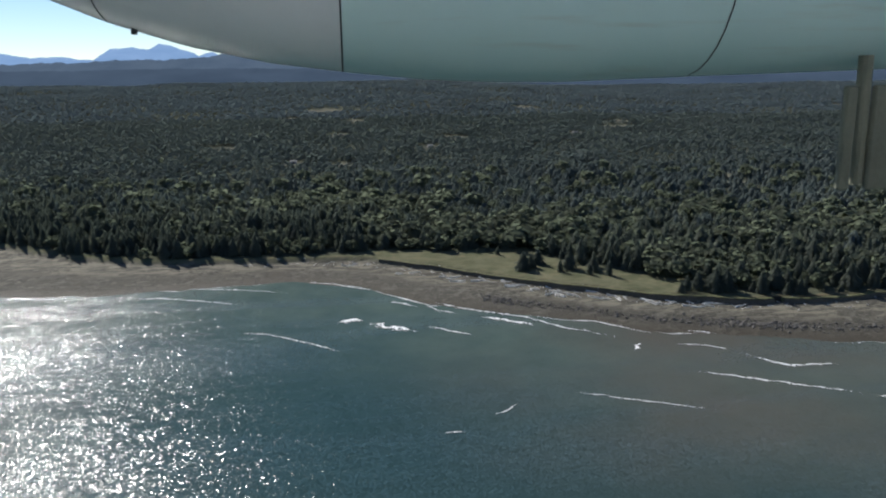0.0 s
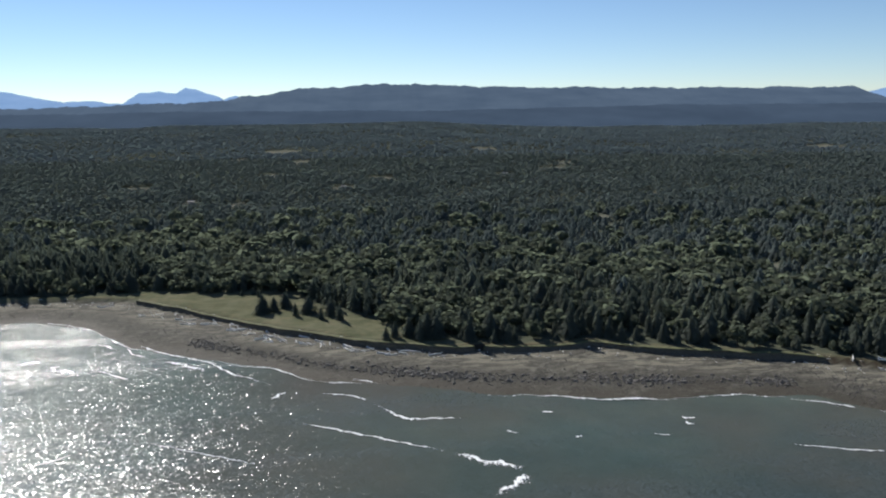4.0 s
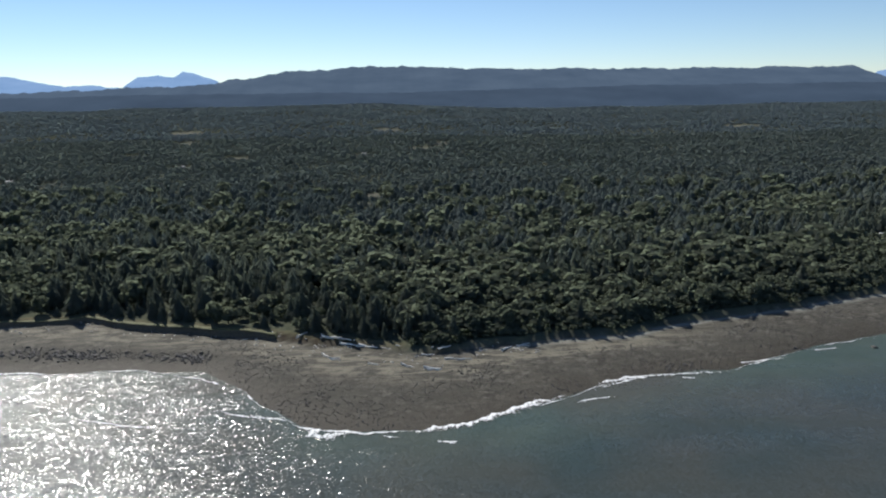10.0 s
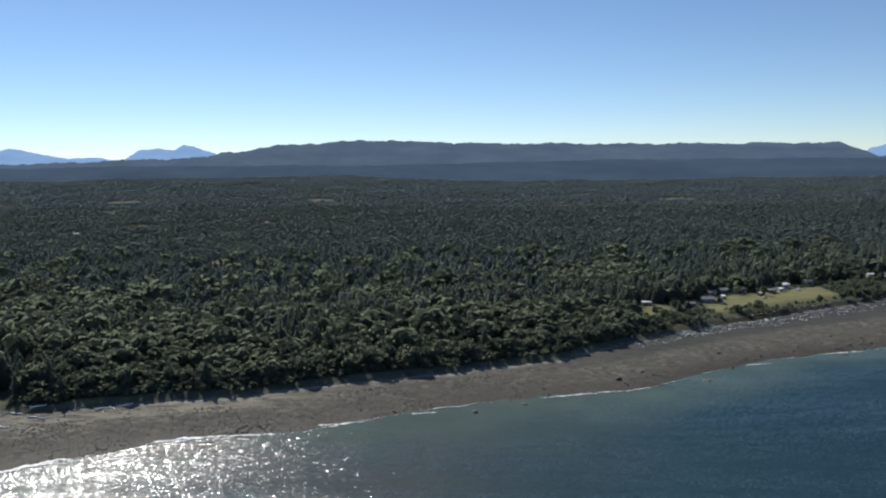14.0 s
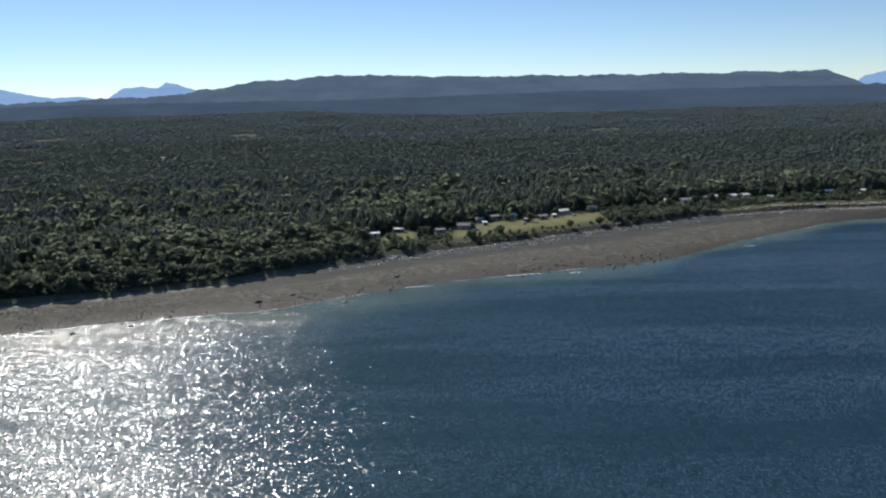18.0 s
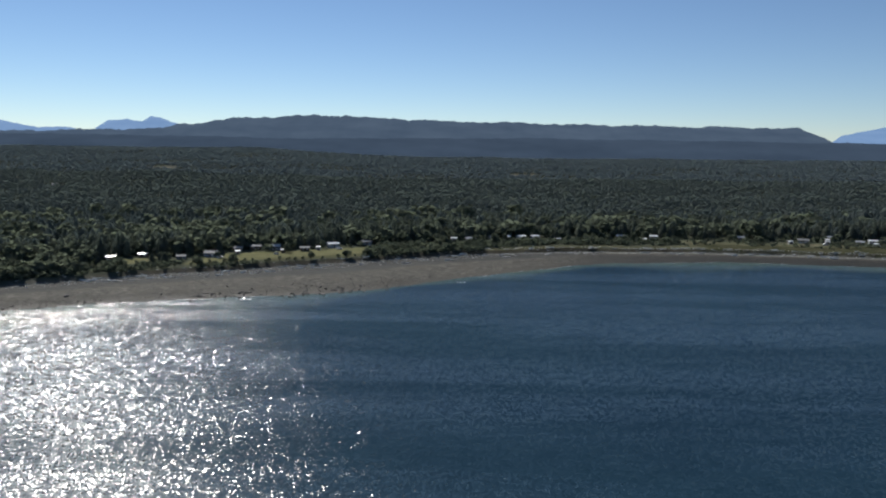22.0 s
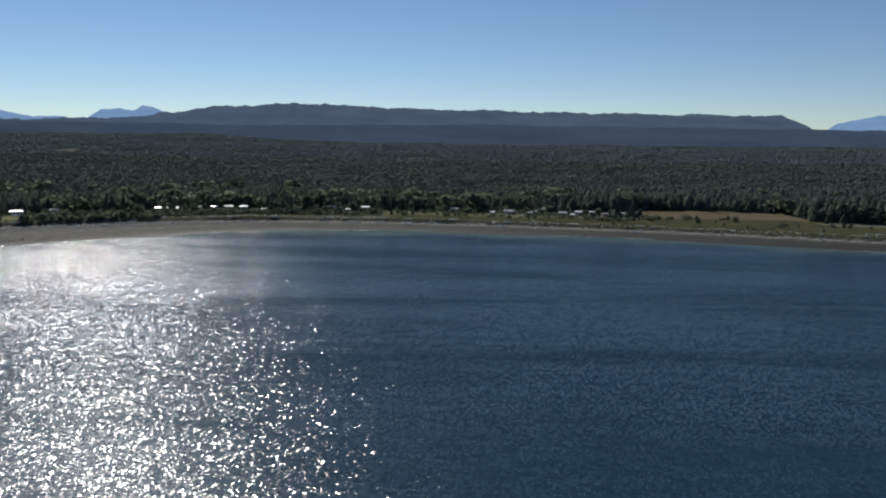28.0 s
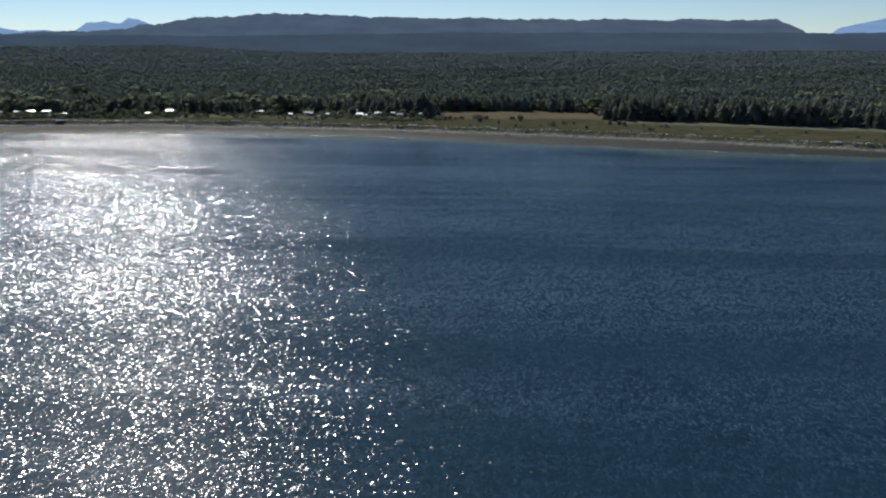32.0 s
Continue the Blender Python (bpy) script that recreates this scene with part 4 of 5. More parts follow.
house(831, 541, 5.0, 4.5, 2.3, 1.0, 16, 1, 2, False, False, WHITE)
house(843, 538, 9.0, 6.5, 2.4, 1.6, 12, 0, 0, True, False, PALE)
house(858, 545, 6.5, 5.5, 2.5, 1.3, 12, 1, 1, False, False, GREY)
house(869, 549, 5.5, 5.0, 2.5, 1.4, 10, 1, 2, False, False, WHITE)
house(879, 548, 7.0, 6.5, 3.0, 2.0, 40, 1, 2, False, True, WHITE)
house(889, 552, 6.4, 6.0, 3.0, 1.7, 8, 1, 2, True, True, WHITE)
house(952, 560, 7.6, 6.5, 2.8, 1.5, 3, 2, 2, False, True, WHITE)
house(976, 562, 7.4, 6.0, 2.7, 1.5, 2, 1, 2, True, False, WHITE)
house(1040, 566, 6.0, 5.0, 2.4, 1.2, -4, 2, 0, False, False, PALE)
house(1080, 552, 9.0, 6.0, 2.5, 1.4, -6, 0, 1, False, True, GREY)
house(1107, 572, 7.0, 5.5, 2.6, 1.5, -8, 1, 0, False, False, PALE)
house(1117, 546, 6.5, 5.0, 2.3, 1.1, -8, 1, 0, False, False, PALE)
house(1129, 552, 7.0, 6.5, 2.5, 1.5, -10, 0, 2, True, True, WHITE)
house(1146, 541, 8.0, 6.0, 2.4, 1.3, -10, 2, 1, False, False, GREY)
house(1160, 547, 8.0, 5.5, 2.4, 1.2, -12, 0, 1, False, False, GREY)
for gx, gy in ((97, 916), (-54, 822), (300, 1018)):
    house(gx, gy, 8, 6, 2.6, 1.6, rng.uniform(-20, 20), 1, 1, False, False, "grey-roofed farmhouse in a clearing in the forest")


def shed(x, y, w, d, h, turn, wall, roof):
    root = new("garden_shed")
    root.matrix_basis = pose(x, y, float(height(x, y)), 0, 0, turn)
    bm = bmesh.new()
    block(bm, -w / 2, w / 2, -d / 2, d / 2, -0.5, h)
    part("wall", bm, M_WALLS[wall], root)
    bm = bmesh.new()
    v = [bm.verts.new(p) for p in ((-w / 2 - 0.2, -d / 2 - 0.2, h), (w / 2 + 0.2, -d / 2 - 0.2, h), (w / 2 + 0.2, d / 2 + 0.2, h + 0.35), (-w / 2 - 0.2, d / 2 + 0.2, h + 0.35))]
    top = [bm.verts.new(q.co + Vector((0, 0, 0.1))) for q in v]
    bm.faces.new(v), bm.faces.new(top)
    for k in range(4):
        bm.faces.new((v[k], v[(k + 1) % 4], top[(k + 1) % 4], top[k]))
    bmesh.ops.recalc_face_normals(bm, faces=bm.faces)
    part("roof", bm, M_ROOFS[roof], root)
    bm = bmesh.new()
    block(bm, -0.4, 0.4, -d / 2 - 0.05, -d / 2 - 0.003, 0.0, 1.8)
    part("door", bm, M_DOOR, root)
    return tagged(root, "small garden shed with a pale lean-to roof beside the houses", "shed", "garden sheds")


for q in ((700, 462, 2.6, 2.2, 1.9, 15, 1, 2), (726, 470, 3.0, 2.4, 1.9, 20, 2, 0), (745, 486, 2.6, 2.4, 1.9, 10, 1, 2),
          (905, 547, 3.4, 2.6, 2.0, 5, 1, 2), (966, 546, 3.0, 2.4, 1.9, 0, 1, 2), (1094, 545, 3.0, 2.4, 1.9, -8, 1, 0),
          (1100, 558, 3.2, 2.6, 2.0, -20, 1, 2), (1122, 534, 2.8, 2.4, 1.9, 12, 1, 2), (1138, 556, 3.2, 2.4, 2.0, -4, 1, 2), (1068, 545, 2.8, 2.2, 1.9, 8, 1, 2)):
    shed(*q)

M_TYRE = paint("tyre_rubber", (0.02, 0.02, 0.02), 0.9, vary=0.2)
M_CARS = [paint("white_car_paint", (0.75, 0.75, 0.74), 0.3, vary=0.05), paint("silver_car_paint", (0.50, 0.51, 0.52), 0.3, 0.3, 0.05), paint("dark_car_paint", (0.06, 0.07, 0.09), 0.3, vary=0.1)]


def car(x, y, turn, colour):
    root = new("parked_car")
    root.matrix_basis = pose(x, y, float(height(x, y)), 0, 0, turn)
    bm = bmesh.new()
    block(bm, -1.95, 1.95, -0.8, 0.8, 0.3, 0.85, 0.12)
    part("body", bm, M_CARS[colour], root)
    bm = bmesh.new()
    block(bm, -1.1, 0.85, -0.7, 0.7, 0.84, 1.38, 0.16)
    part("cabin", bm, M_CARS[colour], root)
    bm = bmesh.new()
    block(bm, -0.9, 0.65, -0.71, -0.702, 0.92, 1.24)
    part("side_window", bm, M_PANE, root)
    for wx in (-1.2, 1.2):
        for wy in (-0.72, 0.72):
            bm = bmesh.new()
            tube(bm, (wx, wy - 0.1, 0.31), (wx, wy + 0.1, 0.31), 0.31, 0.31, 14)
            part("wheel", bm, M_TYRE, root)
    return tagged(root, ("white", "silver", "dark blue")[colour] + " car parked on the grass by the houses", "car", "parked cars")


for q in ((694, 445, 20, 0), (724, 460, 70, 1), (758, 489, 30, 0), (1124, 536, 5, 0), (1139, 532, 40, 2), (1090, 540, 10, 1), (897, 541, 15, 1)):
    car(*q)

post = new("marker_post")
post.location = (1232, 526, float(height(1232, 526)))
bm = bmesh.new()
tube(bm, (0, 0, -0.3), (0, 0, 2.4), 0.09, 0.08, 8)
part("pole", bm, M_TRIM, post)
bm = bmesh.new()
block(bm, -0.55, 0.55, -0.06, 0.06, 1.5, 2.6, 0.02)
part("board", bm, M_TRIM, post)
tagged(post, "white board on a post in the dry field", "post")
vx = np.concatenate([rng.uniform(645, 800, 6), rng.uniform(790, 900, 7), rng.uniform(900, 1110, 16)])
vy = knots(HOUSES, vx) + rng.uniform(-16, -4, len(vx))
ok = clear_of_houses(vx, vy)
vx, vy = vx[ok], vy[ok]
plant([broadleaf] * 3, vx, vy, height(vx, vy), rng.uniform(3.5, 8, len(vx)), 1.0)
ex = np.array([662, 664, 668, 1150, 1154, 1158, 1162, 1166, 1170, 1148, 1286, 1290, 1295, 1299, 1284.0])
ey = np.array([424, 430, 427, 528, 534, 531, 540, 536, 548, 540, 520, 526, 518, 524, 532.0])
plant([conifer] * 2, ex, ey, height(ex, ey), rng.uniform(5, 8, len(ex)), 1.2)


# ---- boulders, shingle and driftwood on the beach ----
def stone_mesh(name):
    bm = bmesh.new()
    bmesh.ops.create_icosphere(bm, subdivisions=2, radius=1)
    off = Vector(rng.uniform(0, 50, 3))
    for v in bm.verts:
        v.co *= 1 + 0.55 * noise.noise(v.co * 0.9 + off) + 0.18 * noise.noise(v.co * 2.3 + off)
        v.co.z *= 0.62
        v.co.z = max(v.co.z, -0.35)
    me = bpy.data.meshes.new(name)
    bm.to_mesh(me)
    bm.free()
    me.materials.append(M_ROCK)
    return me


stones = [stone_mesh("boulder") for _ in range(7)]
small_stones = []
for _ in range(5):
    v = ICO[0] * (1 + rng.uniform(-0.3, 0.3, (12, 1))) * np.array((1, 0.85, 0.55))
    small_stones.append((v, ICO[1]))


def between(x, f):
    return waterline(x) + (bank(x) - waterline(x)) * f


def boulder_at(x, y, s):
    ob = new("boulder", stones[rng.integers(0, 7)])
    ob.matrix_basis = pose(x, y, float(height(x, y)) + 0.12 * s, rng.uniform(-12, 12), rng.uniform(-12, 12), rng.uniform(0, 360)) @ Matrix.Diagonal((s, s * rng.uniform(0.75, 1.0), s * rng.uniform(0.7, 1.0), 1))
    tagged(ob, "weathered dark grey boulder on the shingle beach", "boulder", "boulders on the beach")


for _ in range(200):
    x = rng.uniform(60, 300)
    boulder_at(x, between(x, float(np.clip(rng.normal(0.33, 0.055), 0.05, 0.8))), rng.uniform(0.4, 1.05))
for _ in range(90):
    x = rng.choice([rng.uniform(480, 800), rng.uniform(600, 700), rng.uniform(720, 800)])
    boulder_at(x, between(x, float(np.clip(rng.normal(0.04, 0.16), -0.12, 0.8))), rng.uniform(0.3, 0.75))
for _ in range(70):
    x = rng.uniform(712, 806)
    boulder_at(x, between(x, float(np.clip(rng.normal(0.05, 0.07), -0.05, 0.3))), rng.uniform(0.4, 1.0))
for x, y, s in ((636, 299, 1.6), (640, 301, 1.2), (542, 263, 1.5), (655, 340, 1.3), (560, 271, 1.3), (601, 300, 1.4), (613, 310, 1.1)):
    boulder_at(x, y, s)

gx = np.concatenate([rng.uniform(-200, 1450, 6400), rng.uniform(60, 300, 2600), rng.uniform(310, 560, 5200), rng.uniform(600, 830, 2200)])
gf = np.concatenate([rng.uniform(0.0, 0.98, 6400), rng.normal(0.33, 0.07, 2600), rng.uniform(0.0, 0.75, 5200), np.abs(rng.normal(0.0, 0.2, 2200))])
gy = between(gx, np.clip(gf, -0.05, 0.98))
gs = rng.uniform(0.12, 0.42, len(gx)) * (0.7 + 0.5 * np.clip(ripple(gx, gy, 18, 3), -0.4, 1))
gs[6400:9000] *= 1.7
tagged(spread(small_stones, gx, gy, height(gx, gy) + gs * 0.2, gs, M_ROCK, "beach_stones"), "grey and brown cobbles scattered over the beach", "stones", kind="stuff")


def log_thing():
    root = new("driftwood_log")
    bm = bmesh.new()
    pts = [Vector((k / 5 - 0.5, 0.03 * math.sin(k * 1.7 + rng.uniform(0, 3)), 0.02 * rng.uniform(-1, 1))) for k in range(6)]
    for k in range(5):
        r = 0.055 - 0.006 * k
        tube(bm, pts[k], pts[k + 1], r, r - 0.006, 8)
    part("stem", bm, M_DRIFT, root)
    bm = bmesh.new()
    for k in range(5):
        t = k * 1.26 + rng.uniform(-0.3, 0.3)
        tube(bm, (-0.48, 0, 0), (-0.56, 0.12 * math.cos(t), 0.12 * math.sin(t)), 0.03, 0.01, 5)
    part("root_stub", bm, M_DRIFT, root)
    return tagged(root, "bleached grey driftwood log lying at the top of the beach", "driftwood", "driftwood logs on the beach")


logs = [log_thing() for _ in range(4)]
spots = [(94, 343, 5, 70), (92, 344, 6, 30), (96, 342, 5.5, 110), (351, 273, 9, -20), (331, 283, 6, 60), (343, 278, 8, -12), (347, 276, 7, -18), (357, 271, 8, -25),
         (1155, 474, 4.8, -10), (1157, 473, 4, 20), (1235, 457, 5, -15), (1238, 456, 4.4, -40), (1284, 458, 4.4, 10), (1290, 457, 5, -20), (1328, 433, 4.6, -25), (1351, 436, 5, -15), (1316, 440, 4.5, -30)]
for px, py, many in ((100, 341, 7), (78, 360, 6), (69, 373, 5), (53, 373, 6), (28, 391, 5), (2, 412, 5), (122, 331, 4), (139, 322, 4), (158, 317, 4), (62, 371, 5), (86, 352, 4)):
    for _ in range(many):
        spots.append((px + rng.normal(0, 2.2), py + rng.normal(0, 0.9), rng.uniform(2.2, 5.0), rng.normal(-35, 35)))
for _ in range(250):
    u = rng.random()
    x = rng.uniform(30, 200) if u < 0.24 else rng.uniform(330, 420) if u < 0.33 else rng.uniform(640, 1080) if u < 0.86 else rng.uniform(1080, 1400)
    slope = math.degrees(math.atan2(float(knots(BANK, x + 6) - knots(BANK, x - 6)), 12))
    spots.append((x, float(between(x, rng.uniform(0.74, 1.04 if x < 850 else 1.2 if x < 1080 else 1.5))), rng.uniform(2.0, 6.0 if x < 1080 else 4.6), slope + rng.normal(0, 26)))
for k, (x, y, ln, ang) in enumerate(spots):
    m = pose(x, y, float(height(x, y)) + 0.05 * ln, rng.uniform(0, 360), rng.uniform(-4, 4), ang) @ Matrix.Diagonal((ln, *[ln * rng.uniform(0.8, 1.5) for _ in range(2)], 1))
    if k < 4:
        logs[k].matrix_basis = m
    else:
        c = copy_thing(logs[k % 4], Matrix())
        c.matrix_basis = m
sx = np.concatenate([rng.uniform(-60, 420, 360), rng.uniform(620, 1420, 2400)])
sy = between(sx, rng.uniform(0.78, 1.05, len(sx)) + np.where(sx > 850, rng.uniform(0, 0.35, len(sx)), 0))
ss = rng.uniform(0.15, 0.6, len(sx))
chips = [(ICO[0] * (1 + rng.uniform(-0.3, 0.3, (12, 1))) * np.array((1.6, 0.35, 0.3)), ICO[1]) for _ in range(3)]
tagged(spread(chips, sx, sy, height(sx, sy) + 0.1, ss, M_DRIFT, "driftwood_scraps"), "pale scraps of driftwood along the tide line", "driftwood", kind="stuff")


# ---- surf ----
def surf(name, line, widths, label, crest=0.5):
    """A ragged sheet of foam along a line of points, a little above the water."""
    co, body = [], []
    n = 9
    for k, (x, y) in enumerate(line):
        a = Vector(line[max(0, k - 1)]) - Vector(line[min(len(line) - 1, k + 1)])
        side = Vector((-a.y, a.x)).normalized()
        side = side if side.y > 0 else -side
        for j in range(n):
            u = j / (n - 1)
            w = widths[k]
            o = (u - 0.5) * w + 0.25 * w * noise.noise((x * 0.4, y * 0.4, 1.0))
            edge = max(0.0, 1 - abs(u - crest) / (crest if u < crest else 1 - crest))
            co.append((x + side.x * o, y + side.y * o, 0.14 + 0.22 * edge * min(1.0, w / 5)))
            body.append((edge ** 1.3) * min(1.0, 3 * min(k, len(line) - 1 - k) / len(line) + 0.25) + (0.22 if 0 < j < n - 1 else -0.6) * (1 - edge))
    i = (np.arange(len(line) - 1)[:, None] * n + np.arange(n - 1)[None, :]).ravel()
    me = bulk(name, np.array(co), np.stack([i, i + 1, i + n + 1, i + n], 1), M_FOAM)
    at = me.attributes.new("body", "FLOAT", "POINT")
    at.data.foreach_set("value", np.array(body, np.float32))
    me.shade_smooth()
    return tagged(new(name, me), label, "surf", "breaking waves near the shore")


# each wave: its width, then the points of its crest
WAVES_WEST = [
    (1.6, -112, 374, -91, 373, -68, 364, -44, 353), (1.2, -86, 388, -57, 382, -30, 372), (1.2, -28, 392, -8, 384, 11, 368),
    (4.4, -7, 322, 0, 325, 5, 323), (4.8, 5, 320, 14, 313, 27, 306), (2.0, 15, 351, 23, 346, 30, 339), (1.5, 31, 345, 38, 333, 48, 326),
    (3.0, 52, 323, 64, 315, 76, 306), (1.1, -54, 318, -35, 313, -17, 299, 0, 283), (0.9, 24, 215, 33, 215), (0.9, 42, 224, 53, 232)]
WAVES_POINT = [
    (1.6, 113, 253, 140, 238, 161, 226, 170, 220), (3.4, 168, 221, 179, 213, 190, 208), (3.4, 190, 208, 186, 200, 178, 193),
    (1.8, 24, 357, 51, 333, 74, 318, 86, 303, 110, 283), (2.6, 106, 272, 112, 280), (1.6, 123, 277, 136, 273, 143, 265),
    (2.2, 143, 265, 151, 253, 156, 249, 176, 248), (1.6, 30, 313, 50, 297), (0.9, 69, 240, 89, 230, 113, 218),
    (1.6, 80, 324, 104, 311, 121, 296, 125, 291), (1.4, 125, 291, 130, 293, 147, 285), (1.8, 201, 250, 206, 250), (1.8, 208, 229, 211, 230)]
WAVES_SPIT = [
    (1.0, 232, 229, 239, 228), (1.8, 246, 238, 249, 235), (1.5, 187, 237, 191, 233), (2.4, 246, 241, 252, 240), (1.2, 305, 247, 309, 243), (1.2, 323, 217, 327, 216, 331, 214),
    (1.4, 312, 223, 320, 217, 334, 213, 342, 209), (4.6, 341, 206, 348, 199, 357, 200), (1.2, 365, 200, 371, 198), (2.4, 380, 195, 388, 194),
    (3.0, 397, 210, 406, 216, 418, 220), (3.0, 433, 233, 445, 238, 456, 239), (1.5, 462, 238, 468, 237), (1.3, 289, 254, 301, 249, 312, 241)]
WAVES_EAST = [
    (1.1, 271, 218, 288, 212, 302, 208), (3.4, 368, 199, 390, 205, 410, 218, 428, 227), (1.8, 428, 227, 451, 240, 475, 242, 485, 242), (1.4, 423, 219, 431, 222, 439, 224),
    (1.5, 475, 249, 492, 251, 509, 255), (1.5, 517, 261, 530, 263), (1.4, 563, 277, 582, 282, 600, 286), (1.4, 659, 321, 674, 324),
    (1.6, 701, 339, 726, 343), (1.8, 733, 342, 741, 343), (1.5, 832, 396, 840, 395)]
for wave in WAVES_WEST + WAVES_POINT + WAVES_SPIT + WAVES_EAST:
    px, py = np.array(wave[1::2], float), np.array(wave[2::2], float)
    run = np.concatenate([[0], np.cumsum(np.hypot(np.diff(px), np.diff(py)))])
    k = max(10, int(run[-1] / 0.7))
    at = np.linspace(0, run[-1], k + 1)
    lx, ly = np.interp(at, run, px) + 0.35 * ripple(at, px[0], 2.5, 1), np.interp(at, run, py) + 0.45 * ripple(at, px[0], 3, 2)
    taper = np.minimum(1, 4.5 * np.minimum(at, run[-1] - at) / run[-1] + 0.12)
    wid = 0.3 + wave[0] * (1.5 if wave[0] > 2.8 else 1.0) * taper * np.clip(0.95 + 0.6 * ripple(at, py[0], 2.6, 1), 0.5, 1.6)
    surf("breaking_wave", list(zip(lx.tolist(), ly.tolist())), wid.tolist(), "white foam of a small wave breaking near the beach", 0.8)
for a, b in ((-160, -20), (-20, 60), (60, 150), (180, 300), (305, 400), (400, 470), (470, 560), (565, 660), (660, 760), (830, 930), (935, 1060), (1060, 1180), (1200, 1400)):
    xs = np.arange(a, b, 1.4)
    line = [(float(x), float(waterline(x)) - 1.2 + 0.5 * float(ripple(x, 0, 6, 4))) for x in xs]
    big = 3.0 if 170 < a < 310 else 1.7 if b < 480 else 1.1
    wid = [big * max(0.05, 0.35 + 1.1 * float(ripple(x, a, 12, 6)) + 0.4 * float(ripple(x, a, 3, 2))) + 0.05 for x in xs]
    surf("wash_line", line, wid, "thin white line of wash along the water's edge")


# ---- the aircraft's engine nacelle, where it hangs beside the camera as the flight begins ----
M_SKIN = Mat("painted_aluminium_skin", 0.3, 0.0, 0.5)
_p = M_SKIN.where()
_c = M_SKIN.ramp(M_SKIN.noise(_p, 1.2, 5), (0.3, (0.60, 0.79, 0.76)), (0.7, (0.68, 0.85, 0.82)))
_c = M_SKIN.mix(M_SKIN.mask(M_SKIN.noise(M_SKIN.where(1.2, 1.2, 14.0), 1.6, 4), 0.55, 0.8), _c, (0.57, 0.66, 0.60))
M_SKIN.link(_c, "Base Color")
M_SKIN.bump(M_SKIN.noise(_p, 3.0, 2), 0.08, 0.02)
M_SKIN = M_SKIN.m
M_BARE = paint("bare_metal_tail", (0.92, 0.91, 0.89), 0.22, 0.1, 0.08, 2.0, 0.03, 0.9)
M_SEAL = paint("dark_sealant", (0.03, 0.035, 0.035), 0.7, vary=0.2)
M_GEAR = paint("grimy_gear_door", (0.20, 0.20, 0.145), 0.6, 0.0, 0.4, 5.0, 0.2)
KEEL = [(-1.30, 0.60), (-1.22, 0.42), (-1.10, 0.32), (-0.98, 0.245), (-0.85, 0.185), (-0.703, 0.124), (-0.47, 0.051), (-0.218, -0.003), (0.009, -0.032), (0.26, -0.059),
        (0.5, -0.071), (0.725, -0.073), (1.19, -0.061), (1.857, -0.048), (2.4, -0.03), (2.75, 0.05), (2.9, 0.2)]
EYE = Vector((0.0, 0.0, 108.38))


def ring(x, grow=0.0):
    """One cross-section of the nacelle: half width, keel and crown, as a rounded box."""
    keel = float(knots(KEEL, x))
    crown = 1.05 if x > -0.2 else 1.05 - 0.5 * ((-0.2 - x) / 1.1) ** 2
    crown = max(crown, keel + 0.06)
    rz, cz = (crown - keel) / 2 + grow, (crown + keel) / 2
    ry = 0.45 * min(1.0, rz / 0.5) + grow
    pts = []
    for k in range(40):
        a = 2 * math.pi * k / 40
        c, s = math.cos(a), math.sin(a)
        pts.append((x, 2.6 + ry * math.copysign(abs(c) ** 0.85, c), cz + rz * math.copysign(abs(s) ** 0.85, s)))
    return pts


def hull(xs, caps=(False, False), grow=0.0):
    bm = bmesh.new()
    rows = [[bm.verts.new(p) for p in ring(x, grow)] for x in xs]
    for a, b in zip(rows, rows[1:]):
        for k in range(40):
            bm.faces.new((a[k], b[k], b[(k + 1) % 40], a[(k + 1) % 40]))
    if caps[0]:
        bm.faces.new(rows[0])
    if caps[1]:
        bm.faces.new(rows[-1])
    bmesh.ops.recalc_face_normals(bm, faces=bm.faces)
    for f in bm.faces:
        f.smooth = True
    return bm


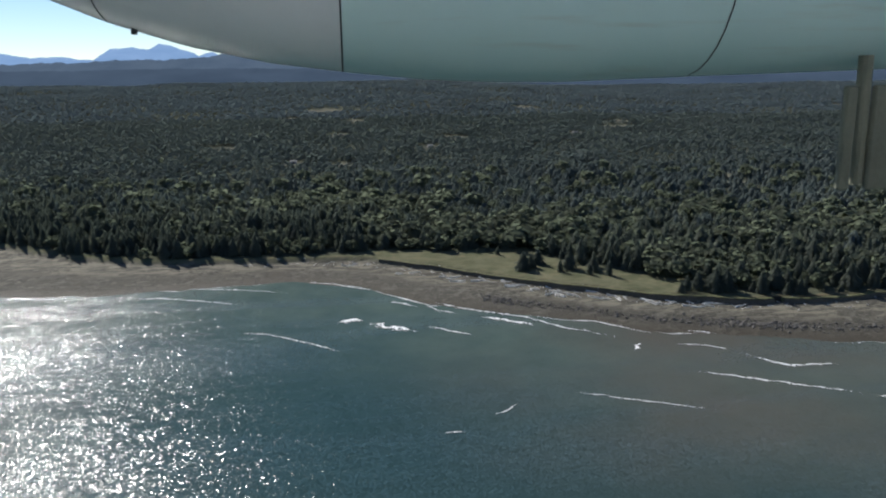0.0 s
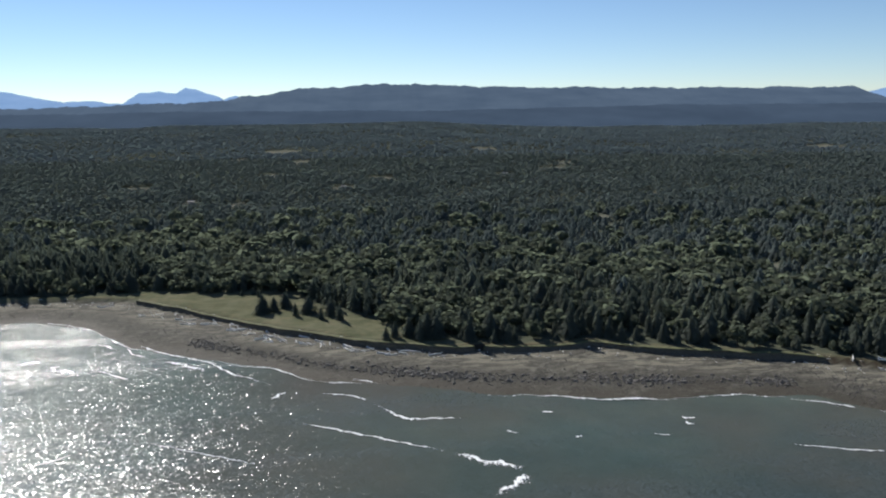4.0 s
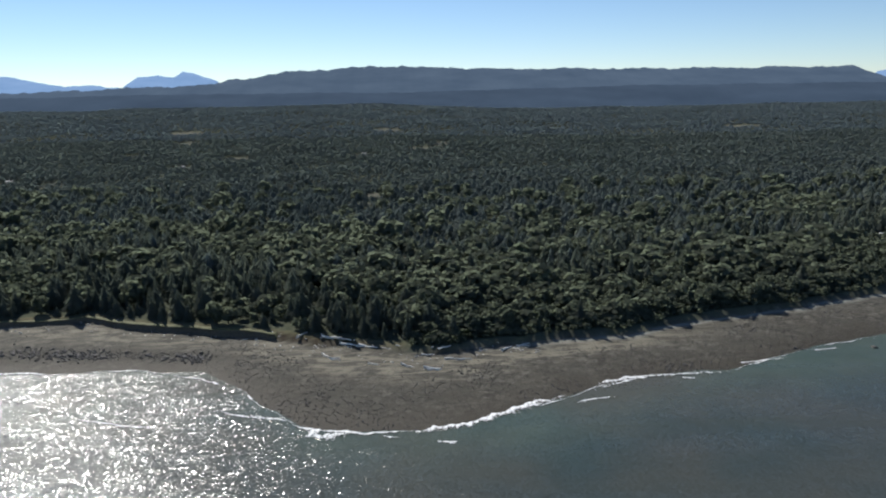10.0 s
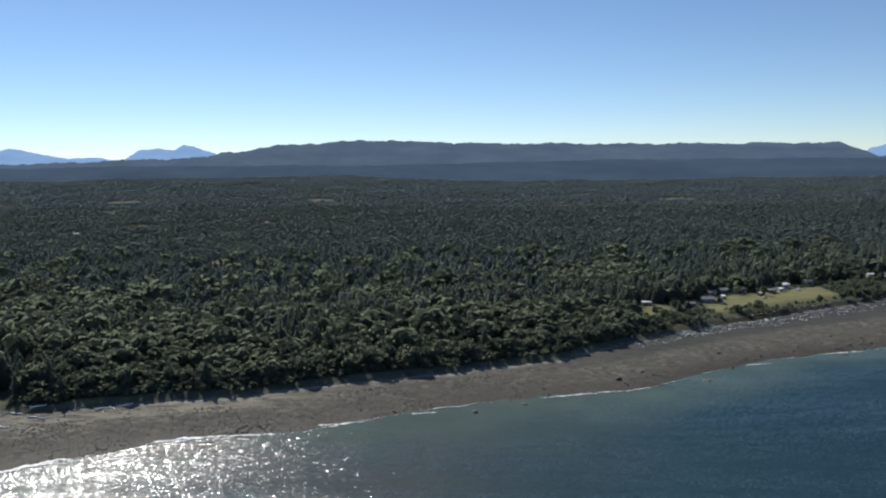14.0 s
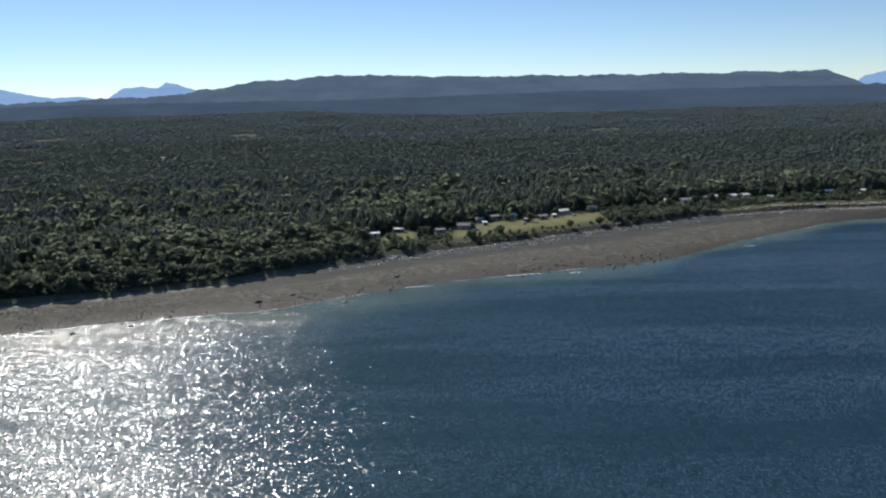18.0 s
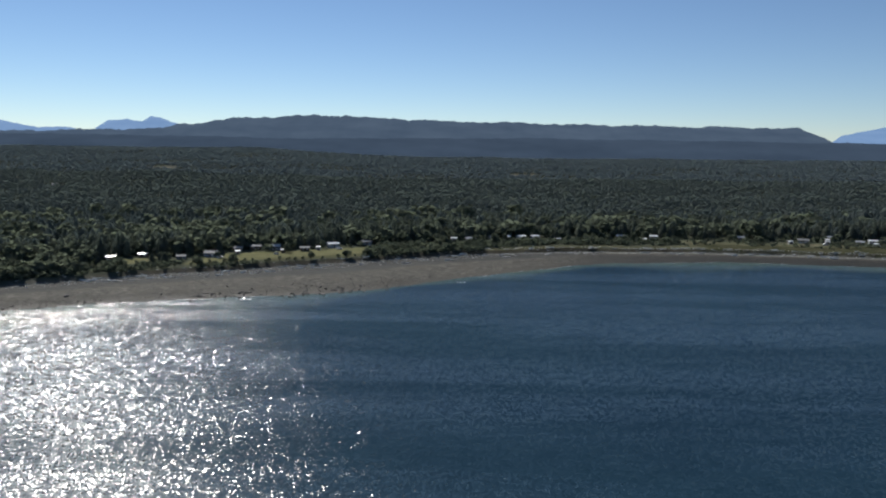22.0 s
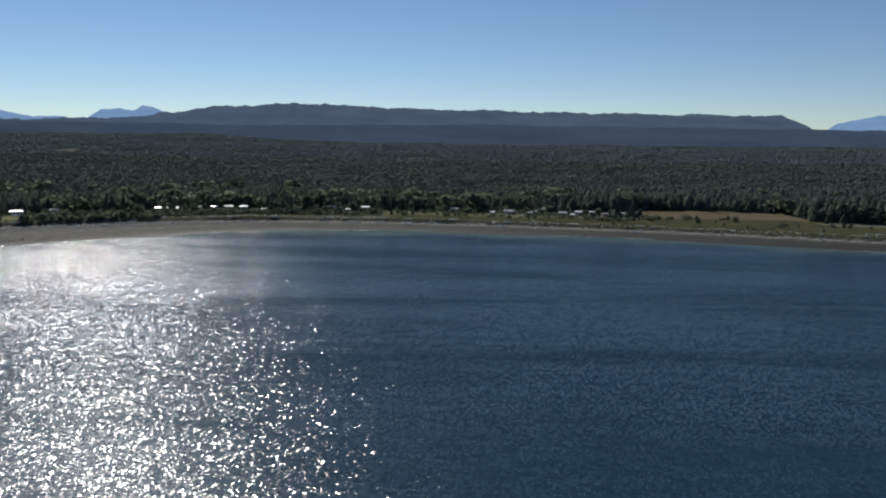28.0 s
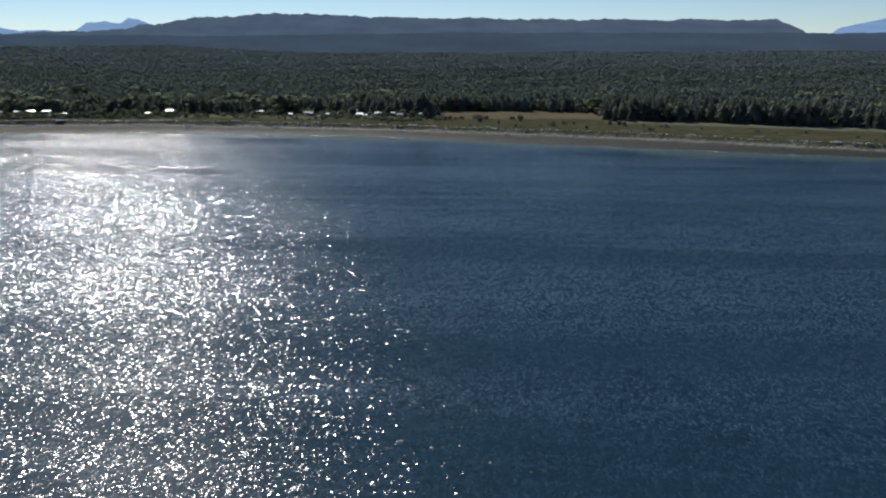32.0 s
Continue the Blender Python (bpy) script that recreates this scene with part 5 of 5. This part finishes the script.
# unseen white aircraft side, added behind the camera to bounce sunlight onto the nacelle
bm = bmesh.new()
wall_rows = []
for wx in np.linspace(-7.0, 9.0, 17):
    wall_rows.append([bm.verts.new((wx, -1.75 + 1.35 * math.cos(a), 1.35 * math.sin(a))) for a in np.linspace(-1.35, 1.35, 19)])
for a, b in zip(wall_rows, wall_rows[1:]):
    for k in range(18):
        bm.faces.new((a[k], b[k], b[k + 1], a[k + 1]))
bmesh.ops.solidify(bm, geom=bm.faces[:], thickness=0.05)
bmesh.ops.recalc_face_normals(bm, faces=bm.faces)
for f in bm.faces:
    f.smooth = True
fuselage = part("wall_fuselage", bm, M_TRIM)
fuselage.location = EYE
tagged(fuselage, "plain white curved side of the aircraft, unseen behind the camera, added to bounce light onto the nacelle", "aircraft wall", kind="structure")

nacelle = new("engine_nacelle")
nacelle.location = EYE
tagged(nacelle, "pale green-grey aircraft engine nacelle with panel seams and lowered gear doors", "engine nacelle")
part("tail_fairing", hull(np.linspace(-1.3, -0.682, 16), (True, False)), M_BARE, nacelle, "bare metal tail fairing")
part("rear_cowling", hull(np.linspace(-0.678, -0.001, 16)), M_BARE, nacelle)
part("access_panel", hull(np.linspace(0.001, 1.108, 22)), M_SKIN, nacelle)
part("front_cowling", hull(np.linspace(1.112, 2.9, 34), (False, True)), M_SKIN, nacelle)
for sx in (-0.68, 0.0, 1.11):
    part("seam", hull((sx - 0.0025, sx + 0.0025), grow=0.0012), M_SEAL, nacelle)
for k in range(26):
    bm = bmesh.new()
    bmesh.ops.create_uvsphere(bm, u_segments=8, v_segments=5, radius=0.006)
    rv = part("rivet", bm, M_SEAL, nacelle)
    rv.location = (0.06 + k * 0.072, 2.15 + 0.004, 0.40)
bm = bmesh.new()
tube(bm, (-0.6, 2.5, 0.12), (-0.605, 2.5, 0.085), 0.012, 0.009, 8)
part("drain_mast", bm, M_SEAL, nacelle)
bm = bmesh.new()
tube(bm, (1.6, 2.32, 0.0), (1.61, 2.32, -0.40), 0.022, 0.02, 10)
part("gear_strut", bm, M_GEAR, nacelle)
for x0, x1 in ((1.53, 1.57), (1.625, 1.84)):
    bm = bmesh.new()
    block(bm, x0, x1, 2.29, 2.315, -0.415, -0.09, 0.006)
    part("gear_door", bm, M_GEAR, nacelle, "grimy beige gear door")
